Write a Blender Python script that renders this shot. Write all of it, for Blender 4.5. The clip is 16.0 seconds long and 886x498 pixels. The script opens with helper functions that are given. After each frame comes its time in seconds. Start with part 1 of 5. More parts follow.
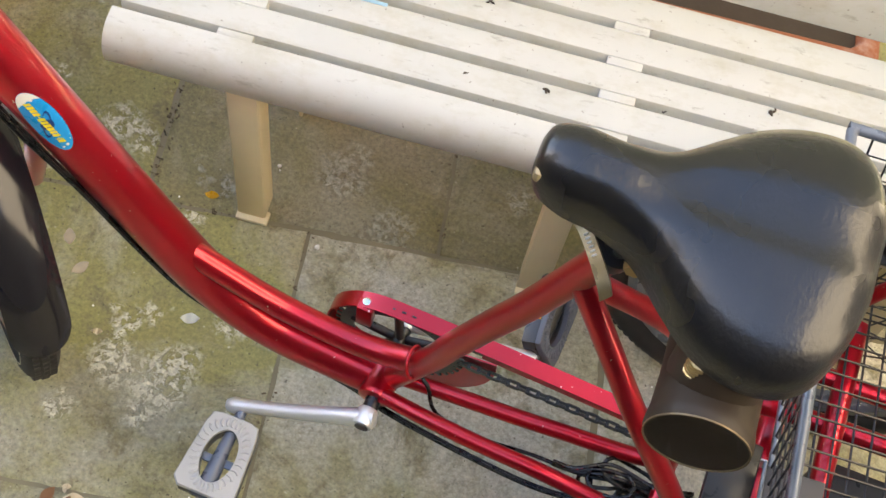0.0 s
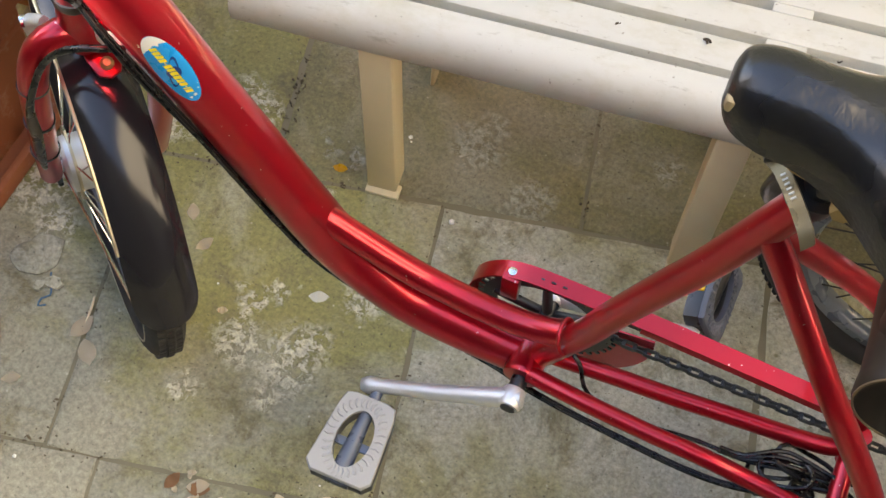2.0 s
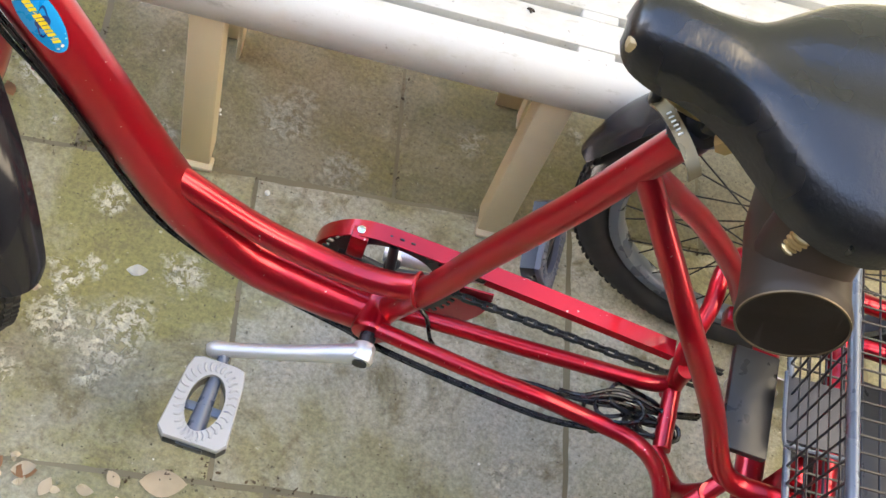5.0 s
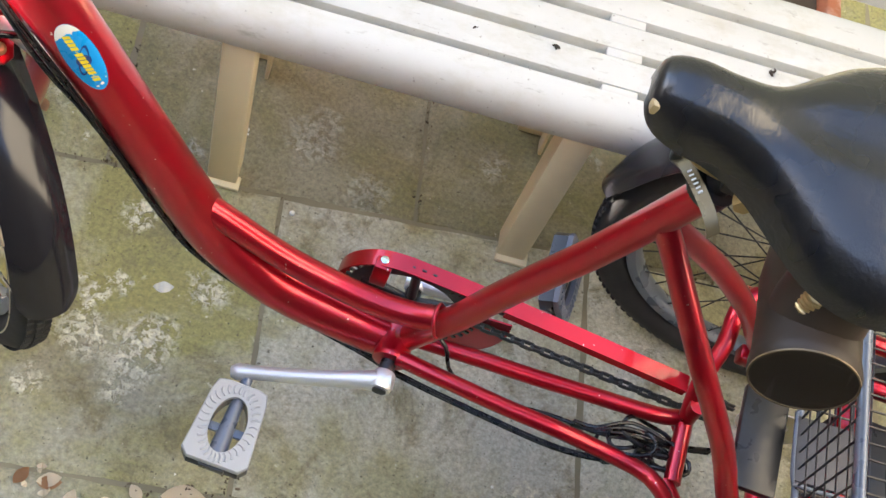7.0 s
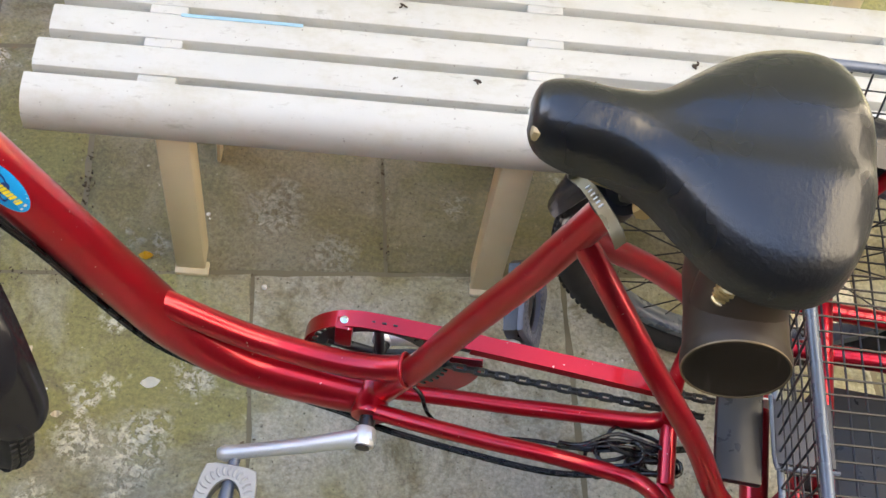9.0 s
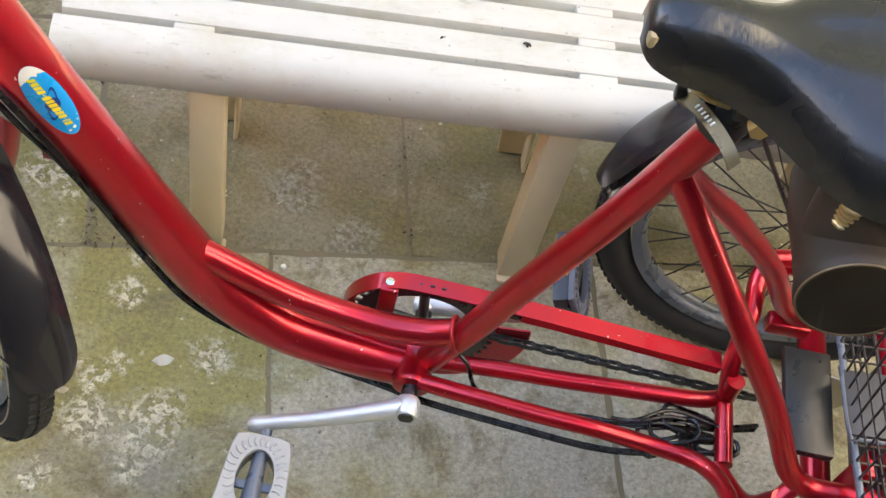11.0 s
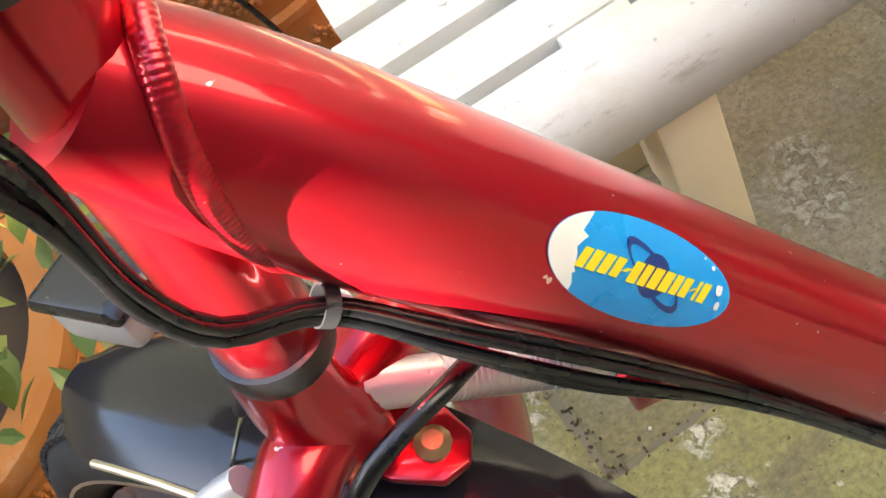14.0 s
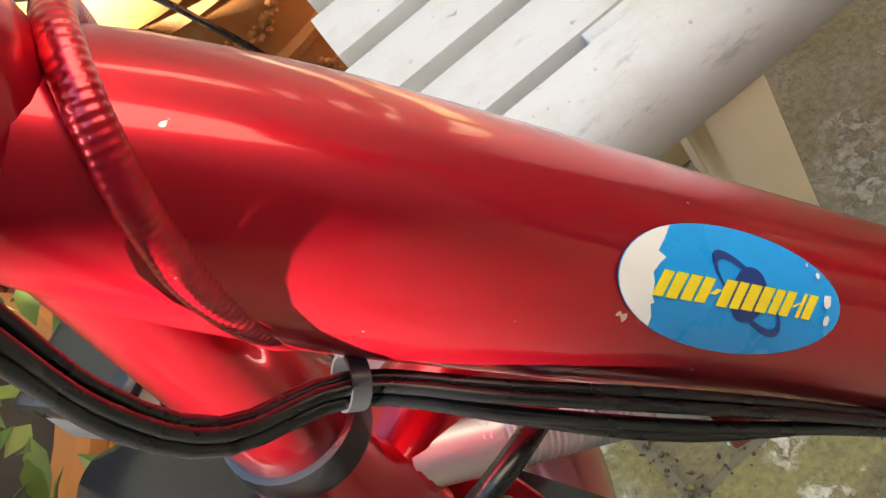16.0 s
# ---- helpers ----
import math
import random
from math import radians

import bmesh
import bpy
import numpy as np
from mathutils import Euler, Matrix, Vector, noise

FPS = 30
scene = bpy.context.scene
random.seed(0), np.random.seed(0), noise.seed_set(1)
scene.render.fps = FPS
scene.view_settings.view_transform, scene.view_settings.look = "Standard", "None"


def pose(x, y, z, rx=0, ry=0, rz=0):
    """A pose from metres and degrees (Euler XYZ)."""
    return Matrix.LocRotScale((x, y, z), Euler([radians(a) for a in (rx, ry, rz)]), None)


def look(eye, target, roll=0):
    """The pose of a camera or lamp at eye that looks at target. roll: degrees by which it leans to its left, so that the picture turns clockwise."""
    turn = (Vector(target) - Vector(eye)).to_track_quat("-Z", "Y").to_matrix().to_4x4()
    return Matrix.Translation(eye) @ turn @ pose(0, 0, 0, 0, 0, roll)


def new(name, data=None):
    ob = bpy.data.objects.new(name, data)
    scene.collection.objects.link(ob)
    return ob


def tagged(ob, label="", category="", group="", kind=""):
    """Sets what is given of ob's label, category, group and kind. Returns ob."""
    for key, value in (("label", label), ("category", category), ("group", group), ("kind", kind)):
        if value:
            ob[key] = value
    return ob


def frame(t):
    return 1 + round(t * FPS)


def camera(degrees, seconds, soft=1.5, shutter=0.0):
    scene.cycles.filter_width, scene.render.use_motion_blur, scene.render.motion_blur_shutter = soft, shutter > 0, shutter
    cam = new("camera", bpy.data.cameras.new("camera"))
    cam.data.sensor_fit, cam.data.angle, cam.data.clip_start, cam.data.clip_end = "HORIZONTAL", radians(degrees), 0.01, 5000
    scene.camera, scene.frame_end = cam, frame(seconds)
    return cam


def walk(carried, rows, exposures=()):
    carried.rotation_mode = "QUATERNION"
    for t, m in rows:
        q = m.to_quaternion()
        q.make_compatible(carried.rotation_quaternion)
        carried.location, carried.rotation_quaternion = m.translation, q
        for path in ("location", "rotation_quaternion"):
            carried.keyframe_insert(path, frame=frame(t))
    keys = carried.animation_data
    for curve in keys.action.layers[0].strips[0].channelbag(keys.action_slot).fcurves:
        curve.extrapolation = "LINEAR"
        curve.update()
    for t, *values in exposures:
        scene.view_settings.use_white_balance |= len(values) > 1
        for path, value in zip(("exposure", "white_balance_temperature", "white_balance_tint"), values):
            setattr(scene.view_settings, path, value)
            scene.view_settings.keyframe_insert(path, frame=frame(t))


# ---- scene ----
cam = camera(39.0, 16.0, soft=1.5, shutter=0.0)
# seconds, place of the eye in metres, the point it looks at, roll in degrees
PATH = [
    (0, (0.131, -0.522, 1.654), (-0.028, 0.372, -0.128), 12.2),
    (0.5, (-0.006, -0.547, 1.649), (-0.191, 0.39, -0.108), 17.7),
    (1, (0.022, -0.503, 1.588), (-0.229, 0.384, -0.187), 11.9),
    (1.5, (0.043, -0.504, 1.551), (-0.244, 0.344, -0.237), 6.7),
    (2, (0.094, -0.524, 1.523), (-0.23, 0.316, -0.262), 2.1),
    (2.5, (0.102, -0.541, 1.502), (-0.078, 0.347, -0.28), 8.0),
    (3, (0.05, -0.613, 1.513), (0.11, 0.361, -0.232), 20.3),
    (3.5, (0.006, -0.631, 1.512), (0.114, 0.36, -0.222), 22.7),
    (4, (-0.027, -0.639, 1.51), (0.112, 0.366, -0.214), 24.8),
    (6.5, (-0.053, -0.625, 1.532), (0.053, 0.374, -0.198), 25.9),
    (7, (-0.065, -0.619, 1.558), (0.042, 0.37, -0.177), 26.2),
    (7.5, (-0.064, -0.623, 1.561), (0.026, 0.385, -0.164), 25.1),
    (8, (-0.063, -0.632, 1.562), (0.011, 0.395, -0.153), 22.7),
    (8.5, (-0.039, -0.643, 1.559), (0.002, 0.41, -0.141), 17.6),
    (9, (0.032, -0.596, 1.602), (0.058, 0.423, -0.119), 11.6),
    (9.2, (0.048, -0.612, 1.621), (0.111, 0.429, -0.085), 12.1),
    (11.3, (-0.082, -0.674, 1.447), (0.01, 0.448, -0.206), 16.9),
    (11.5, (-0.089, -0.661, 1.442), (-0.081, 0.433, -0.232), 14.3),
    (12, (-0.142, -0.595, 1.393), (-0.272, 0.398, -0.338), 7.3),
    (12.5, (-0.193, -0.495, 1.263), (-0.401, 0.414, -0.506), -2.1),
    (13, (-0.318, -0.423, 1.070), (-0.484, 0.642, -0.575), -17.2),
    (13.5, (-0.382, -0.287, 0.953), (-0.538, 0.764, -0.690), -30.7),
    (14, (-0.373, -0.221, 0.910), (-0.603, 0.982, -0.639), -35.4),
    (14.5, (-0.363, -0.203, 0.909), (-0.637, 1.040, -0.626), -39.4),
    (15, (-0.367, -0.190, 0.892), (-0.634, 1.048, -0.645), -39.7),
    (15.5, (-0.374, -0.180, 0.874), (-0.631, 1.068, -0.653), -41.0),
    (16, (-0.379, -0.176, 0.861), (-0.642, 1.076, -0.652), -43.0),
]
# ---- end of path
EXPOSURES = [(0.0, 3.7, 7300, 12), (1.0, 3.3, 7600, 12), (2.0, 3.6, 7400, 12), (3.5, 4.05, 6800, 12), (9.0, 3.75, 6700, 12), (12.5, 4.1, 7100, 12), (13.5, 4.25, 7200, 12), (14.0, 4.1, 7100, 12), (14.5, 3.7, 7000, 12), (16.0, 3.65, 7000, 12)]
walk(cam, [(t, look(eye, aim, roll)) for t, eye, aim, roll in PATH], EXPOSURES)

# ---- light ----
SUN_DIR = Vector((-0.80, -0.36, 0.50)).normalized()
world = bpy.data.worlds.new("sky")
scene.world = world
world.use_nodes = True
wn = world.node_tree.nodes
sky = wn.new("ShaderNodeTexSky")
sky.sky_type = "NISHITA"
sky.sun_disc = False
sky.sun_elevation = math.asin(SUN_DIR.z)
sky.sun_rotation = math.atan2(SUN_DIR.x, SUN_DIR.y)
world.node_tree.links.new(sky.outputs[0], wn["Background"].inputs[0])
wn["Background"].inputs[1].default_value = 0.08
sun = new("sun", bpy.data.lights.new("sun", "SUN"))
sun.data.energy = 5.0
sun.data.angle = radians(0.5)
sun.data.color = (1.0, 0.94, 0.86)
sun.matrix_world = look(SUN_DIR * 10, (0, 0, 0))


# ---- materials ----
class Nodes:
    """A small helper that wires one material."""

    def __init__(self, name):
        self.mat = bpy.data.materials.new(name)
        self.mat.use_nodes = True
        self.nt = self.mat.node_tree
        self.bsdf = self.nt.nodes["Principled BSDF"]
        self.coord = None

    def add(self, kind, **values):
        node = self.nt.nodes.new(kind)
        for key, value in values.items():
            if isinstance(value, tuple) and key in ("ins",):
                for slot, v in value:
                    node.inputs[slot].default_value = v
            elif key == "ins":
                for slot, v in value.items():
                    node.inputs[slot].default_value = v
        return node

    def link(self, a, b):
        self.nt.links.new(a, b)

    def place(self, scale=(1, 1, 1)):
        if self.coord is None:
            self.coord = self.add("ShaderNodeTexCoord")
        m = self.add("ShaderNodeMapping", ins={"Scale": scale})
        self.link(self.coord.outputs["Object"], m.inputs["Vector"])
        return m.outputs[0]

    def noise(self, scale, detail=4.0, rough=0.55, stretch=(1, 1, 1), distort=0.0):
        n = self.add("ShaderNodeTexNoise", ins={"Scale": scale, "Detail": detail, "Roughness": rough, "Distortion": distort})
        self.link(self.place(stretch), n.inputs["Vector"])
        return n.outputs["Fac"]

    def ramp(self, fac, stops):
        r = self.add("ShaderNodeValToRGB")
        els = r.color_ramp.elements
        while len(els) < len(stops):
            els.new(0.5)
        for e, (at, col) in zip(els, stops):
            e.position = at
            e.color = (*col, 1) if isinstance(col, tuple) else (col, col, col, 1)
        self.link(fac, r.inputs[0])
        return r.outputs[0]

    def mix(self, fac, a, b, blend="MIX"):
        m = self.nt.nodes.new("ShaderNodeMix")
        m.data_type, m.blend_type = "RGBA", blend
        for slot, v in ((0, fac), (6, a), (7, b)):
            if isinstance(v, (int, float)):
                m.inputs[slot].default_value = v
            elif isinstance(v, tuple):
                m.inputs[slot].default_value = (*v, 1)
            else:
                self.link(v, m.inputs[slot])
        return m.outputs[2]

    def bump(self, height, strength=0.3, distance=0.002):
        b = self.add("ShaderNodeBump", ins={"Strength": strength, "Distance": distance})
        self.link(height, b.inputs["Height"])
        self.link(b.outputs[0], self.bsdf.inputs["Normal"])

    def set(self, **values):
        for key, value in values.items():
            slot = self.bsdf.inputs[key.replace("_", " ")]
            if isinstance(value, (int, float)):
                slot.default_value = value
            elif isinstance(value, tuple):
                slot.default_value = (*value, 1)
            else:
                self.link(value, slot)
        return self.mat


def plain(name, colour, rough=0.5, metal=0.0, var=0.12, grain=60.0, bump=0.1, coat=0.0, spec=0.5):
    n = Nodes(name)
    dark = tuple(c * (1 - var) for c in colour)
    light = tuple(min(1, c * (1 + var)) for c in colour)
    big = n.noise(grain * 0.15, 3)
    fine = n.noise(grain, 5)
    col = n.mix(fine, n.mix(big, dark, light), colour)
    r = n.ramp(n.noise(grain * 0.4, 4), [(0.3, max(0.02, rough - 0.07)), (0.7, min(1, rough + 0.07))])
    n.bump(fine, bump, 0.0008)
    return n.set(Base_Color=col, Roughness=r, Metallic=metal, Coat_Weight=coat, Specular_IOR_Level=spec)


def red_paint():
    n = Nodes("red_metallic_paint")
    flake = n.noise(900, 2)
    big = n.noise(14, 3)
    col = n.mix(big, (0.45, 0.0075, 0.020), (0.52, 0.009, 0.025))
    specks = n.ramp(n.noise(190, 2, 0.5), [(0.752, 0.0), (0.765, 1.0)])
    col = n.mix(specks, col, (0.80, 0.55, 0.50))
    worn = n.ramp(n.noise(34, 6, 0.7, (1, 1, 1)), [(0.60, 0.0), (0.80, 0.10)])
    col = n.mix(worn, col, (0.25, 0.008, 0.012))
    n.bump(flake, 0.04, 0.0003)
    return n.set(Base_Color=col, Metallic=0.75, Roughness=n.ramp(n.noise(40, 4), [(0.3, 0.29), (0.7, 0.32)]), Coat_Weight=0.75, Coat_Roughness=0.07, Specular_IOR_Level=0.3)


RED = red_paint()
BLACK = plain("black_plastic", (0.018, 0.018, 0.020), 0.32, 0, 0.2, 120, 0.08)
FENDER = plain("black_painted_steel", (0.015, 0.014, 0.017), 0.15, 0.0, 0.25, 25, 0.03, 0.0, 0.5)
RUBBER = plain("black_rubber", (0.022, 0.021, 0.021), 0.75, 0, 0.3, 90, 0.25)
CABLE = plain("black_cable", (0.005, 0.005, 0.006), 0.28, 0, 0.2, 150, 0.05)
ALU = plain("brushed_aluminium", (0.74, 0.74, 0.74), 0.42, 0.65, 0.08, 140, 0.08)
CHROME = plain("chromed_steel", (0.72, 0.72, 0.72), 0.16, 1.0, 0.05, 80, 0.03)
BRASS = plain("gold_anodised_metal", (0.55, 0.40, 0.19), 0.35, 0.8, 0.15, 120, 0.1)
RIM = plain("tarnished_rim", (0.62, 0.55, 0.39), 0.32, 0.8, 0.2, 60, 0.1)
PEDAL_DARK = plain("slate_rubber", (0.08, 0.09, 0.12), 0.55, 0, 0.2, 120, 0.15)
PEDAL_GREY = plain("pale_grey_rubber", (0.42, 0.42, 0.41), 0.65, 0, 0.12, 120, 0.15)
WIRE = plain("black_coated_wire", (0.02, 0.02, 0.022), 0.35, 0.1, 0.2, 150, 0.05)
# Grey of rims and spindle; on the basket tube it paints reflected sky.
GREY_RIM = plain("grey_coat_and_sky_sheen", (0.13, 0.15, 0.19), 0.3, 0.2, 0.15, 90, 0.05, 0.2)
WHITE_PLASTIC = plain("white_reflector", (0.75, 0.75, 0.74), 0.3, 0, 0.05, 60, 0.02)
YELLOW = plain("yellow_reflector", (0.75, 0.42, 0.01), 0.3)
BROWN_RUBBER = plain("brown_black_rubber", (0.036, 0.025, 0.017), 0.5, 0, 0.3, 40, 0.2, 0.0, 0.3)


def saddle_leather():
    n = Nodes("black_saddle_vinyl")
    big = n.noise(9, 3)
    fine = n.noise(240, 4, 0.6, (1, 0.6, 1))
    worn = n.ramp(n.noise(30, 5), [(0.55, 0.0), (0.8, 1.0)])
    col = n.mix(worn, n.mix(big, (0.006, 0.006, 0.008), (0.011, 0.010, 0.012)), (0.016, 0.015, 0.014))
    n.bump(fine, 0.45, 0.0014)
    return n.set(Base_Color=col, Roughness=n.ramp(big, [(0.3, 0.24), (0.7, 0.33)]), Specular_IOR_Level=0.5, Coat_Weight=0.35, Coat_Roughness=0.12)


SADDLE = saddle_leather()


def bench_plastic():
    n = Nodes("weathered_white_plastic")
    big = n.noise(5, 4)
    stain = n.ramp(n.noise(22, 8, 0.72, (0.6, 1, 1)), [(0.50, 0.0), (0.68, 0.9)])
    scuff = n.ramp(n.noise(70, 6, 0.7, (0.35, 1, 1)), [(0.60, 0.0), (0.70, 0.8)])
    dots = n.ramp(n.noise(140, 2, 0.5), [(0.70, 0.0), (0.76, 1.0)])
    col = n.mix(big, (0.475, 0.468, 0.425), (0.55, 0.543, 0.50))
    col = n.mix(stain, col, (0.44, 0.42, 0.345))
    col = n.mix(scuff, col, (0.33, 0.31, 0.26))
    col = n.mix(dots, col, (0.28, 0.26, 0.22))
    n.bump(n.noise(300, 3), 0.12, 0.0006)
    return n.set(Base_Color=col, Roughness=0.55)


BENCH = bench_plastic()
BENCH_LEG = plain("yellowed_cream_plastic", (0.72, 0.62, 0.41), 0.6, 0, 0.35, 30, 0.15)


# x, y, radius of the pale lichen rosettes on the slabs
LICHEN = [(-0.249, 0.076, 0.028), (-0.375, -0.040, 0.036), (-0.303, -0.038, 0.045), (-0.293, -0.005, 0.030), (-0.376, 0.148, 0.024), (-0.361, 0.043, 0.014), (-0.387, 0.022, 0.012), (-0.199, 0.362, 0.040), (0.062, 0.433, 0.025), (-0.188, 0.404, 0.020), (-0.102, 0.307, 0.035), (-0.543, 0.308, 0.035), (-0.501, 0.300, 0.025), (-0.374, 0.208, 0.018), (-0.683, 0.020, 0.030), (-0.740, 0.060, 0.050), (-0.412, -0.123, 0.020), (-0.310, -0.090, 0.020), (-0.620, 0.230, 0.040)]


def rosettes(n):
    """1 inside the lichen patches, with ragged rims."""
    wob = n.add("ShaderNodeTexNoise", ins={"Scale": 38.0, "Detail": 5.0, "Roughness": 0.65})
    n.link(n.place(), wob.inputs["Vector"])
    shift = n.nt.nodes.new("ShaderNodeVectorMath")
    shift.operation = "MULTIPLY_ADD"
    n.link(wob.outputs["Color"], shift.inputs[0])
    shift.inputs[1].default_value = (0.055, 0.055, 0.0)
    shift.inputs[2].default_value = (-0.0275, -0.0275, 0.0)
    at = n.nt.nodes.new("ShaderNodeVectorMath")
    at.operation = "ADD"
    n.link(n.place(), at.inputs[0])
    n.link(shift.outputs[0], at.inputs[1])
    total = None
    for x, y, r in LICHEN:
        d = n.nt.nodes.new("ShaderNodeVectorMath")
        d.operation = "DISTANCE"
        n.link(at.outputs[0], d.inputs[0])
        d.inputs[1].default_value = (x, y, 0.0)
        fall = n.nt.nodes.new("ShaderNodeMapRange")
        fall.inputs["From Min"].default_value = r * 1.25
        fall.inputs["From Max"].default_value = r * 0.55
        n.link(d.outputs["Value"], fall.inputs["Value"])
        if total is None:
            total = fall.outputs[0]
        else:
            top = n.nt.nodes.new("ShaderNodeMath")
            top.operation = "MAXIMUM"
            n.link(total, top.inputs[0])
            n.link(fall.outputs[0], top.inputs[1])
            total = top.outputs[0]
    return total


def concrete(name, low, high, moss_amount, moss_tint, crusts, bloom=1.0):
    n = Nodes(name)
    big = n.noise(1.9, 4, 0.55)
    mid = n.noise(8, 9, 0.70, distort=0.5)
    fine = n.noise(150, 6, 0.75)
    rnd = n.add("ShaderNodeObjectInfo").outputs["Random"]
    col = n.mix(n.ramp(big, [(0.32, 0.0), (0.68, 1.0)]), low, high)
    pale = n.ramp(n.noise(3.1, 7, 0.68, distort=0.8), [(0.53, 0.0), (0.64, 0.75)])
    col = n.mix(pale, col, tuple(min(1, 1.25 * c) for c in high))
    moss = n.ramp(n.noise(2.3, 9, 0.66, distort=0.4), [(0.43, 0.0), (0.56, moss_amount)])
    col = n.mix(moss, col, moss_tint)
    dark = n.ramp(mid, [(0.36, 0.95), (0.47, 0.0)])
    col = n.mix(dark, col, (0.19, 0.165, 0.085))
    blot = n.ramp(n.noise(24, 7, 0.74), [(0.57, 0.0), (0.70, 0.55)])
    col = n.mix(blot, col, (0.16, 0.14, 0.085))
    crust = n.noise(70, 8, 0.74, distort=0.5)
    lichen = n.ramp(crust, [(0.475, 0.0), (0.515, 1.0)])
    patch = n.ramp(n.noise(6.2, 4, 0.58), [(crusts, 0.0), (crusts + 0.035, 1.0)])
    both = n.mix(1.0, lichen, n.mix(1.0, patch, rosettes(n), "LIGHTEN"), "MULTIPLY")
    col = n.mix(both, col, n.mix(fine, tuple(bloom * c for c in (0.50, 0.47, 0.345)), tuple(bloom * c for c in (0.76, 0.73, 0.58))))
    dots = n.ramp(n.noise(58, 3, 0.55), [(0.70, 0.0), (0.74, 0.8)])
    col = n.mix(dots, col, (0.60, 0.565, 0.44))
    specks = n.ramp(n.noise(230, 2, 0.5), [(0.74, 0.0), (0.78, 0.7)])
    col = n.mix(specks, col, (0.66, 0.62, 0.50))
    pits = n.ramp(n.noise(170, 3, 0.6), [(0.28, 1.0), (0.35, 0.0)])
    col = n.mix(pits, col, (0.09, 0.08, 0.05))
    grit = n.ramp(fine, [(0.32, 0.62), (0.68, 1.34)])
    col = n.mix(1.0, col, grit, "MULTIPLY")
    tone = n.ramp(rnd, [(0.0, 0.90), (1.0, 1.10)])
    col = n.mix(1.0, col, tone, "MULTIPLY")
    n.bump(n.mix(0.35, n.mix(0.55, mid, fine), both), 0.85, 0.004)
    return n.set(Base_Color=col, Roughness=n.ramp(fine, [(0.3, 0.6), (0.7, 0.92)]))


CONCRETE = concrete("mossy_concrete", (0.290, 0.268, 0.190), (0.415, 0.395, 0.305), 0.85, (0.245, 0.225, 0.060), 0.62)
PALE_CONCRETE = concrete("pale_concrete", (0.43, 0.41, 0.33), (0.58, 0.56, 0.475), 0.8, (0.30, 0.275, 0.12), 0.66)
# Stained slabs under the bench, darkened further to paint in its shade.
DAMP_SHADE_CONCRETE = concrete("stained_and_bench_shaded_concrete", (0.225, 0.20, 0.125), (0.335, 0.31, 0.225), 0.75, (0.195, 0.170, 0.055), 0.64, 0.62)
DIRT = plain("gritty_joint_dirt", (0.21, 0.185, 0.12), 0.95, 0, 0.6, 60, 0.6)


def terracotta(name, colour, bloom):
    n = Nodes(name)
    big = n.noise(7, 4)
    col = n.mix(big, tuple(c * 0.8 for c in colour), tuple(min(1, c * 1.15) for c in colour))
    salt = n.ramp(n.noise(18, 6, 0.7), [(0.56, 0.0), (0.75, bloom)])
    col = n.mix(salt, col, (0.62, 0.50, 0.42))
    n.bump(n.noise(150, 4), 0.15, 0.001)
    return n.set(Base_Color=col, Roughness=0.75)


TERRA = terracotta("orange_terracotta", (0.42, 0.165, 0.040), 0.25)
TERRA_DARK = terracotta("brown_terracotta", (0.33, 0.105, 0.045), 0.45)
SOIL = plain("potting_soil", (0.05, 0.035, 0.022), 0.95, 0, 0.5, 80, 0.8)


def leaf_material(name, a, b):
    n = Nodes(name)
    geo = n.add("ShaderNodeNewGeometry")
    col = n.mix(geo.outputs["Random Per Island"], a, b)
    return n.set(Base_Color=n.mix(n.noise(40, 3), col, tuple(c * 0.7 for c in a)), Roughness=0.5, Subsurface_Weight=0.0)


LEAVES = leaf_material("garden_leaves", (0.07, 0.13, 0.02), (0.22, 0.24, 0.04))
DRY = leaf_material("dry_fallen_leaves", (0.84, 0.70, 0.48), (0.92, 0.84, 0.66))
BROWN_LEAF = leaf_material("brown_dead_leaves", (0.38, 0.18, 0.07), (0.50, 0.27, 0.11))
PETAL = plain("white_petal", (0.90, 0.89, 0.82), 0.6, 0, 0.04)
# Colours of the unseen walls: plaster bounces sun, the dark one dims reflections.
PLASTER = plain("unseen_wall_plaster", (0.34, 0.31, 0.25), 0.9, 0, 0.2, 12, 0.4)
DARK_WALL = plain("unseen_dark_wall", (0.045, 0.052, 0.036), 0.95, 0, 0.4, 9, 0.6)


# ---- mesh helpers ----
def finish(bm, smooth=True):
    bmesh.ops.recalc_face_normals(bm, faces=bm.faces)
    if smooth:
        for f in bm.faces:
            f.smooth = True
        for e in bm.edges:
            if len(e.link_faces) == 2 and e.calc_face_angle(0) > radians(38):
                e.smooth = False
    return bm


def part(name, bm, material, parent=None, label="", smooth=True):
    finish(bm, smooth)
    me = bpy.data.meshes.new(name)
    bm.to_mesh(me)
    bm.free()
    me.materials.append(material)
    ob = new(name, me)
    if parent is not None:
        ob.parent = parent
    if label:
        tagged(ob, label)
    return ob


def thing(name, label, category, at=(0, 0, 0), turn=0.0, group=""):
    ob = new(name)
    ob.matrix_world = pose(*at, 0, 0, turn)
    ob.empty_display_size = 0.05
    return tagged(ob, label, category, group)


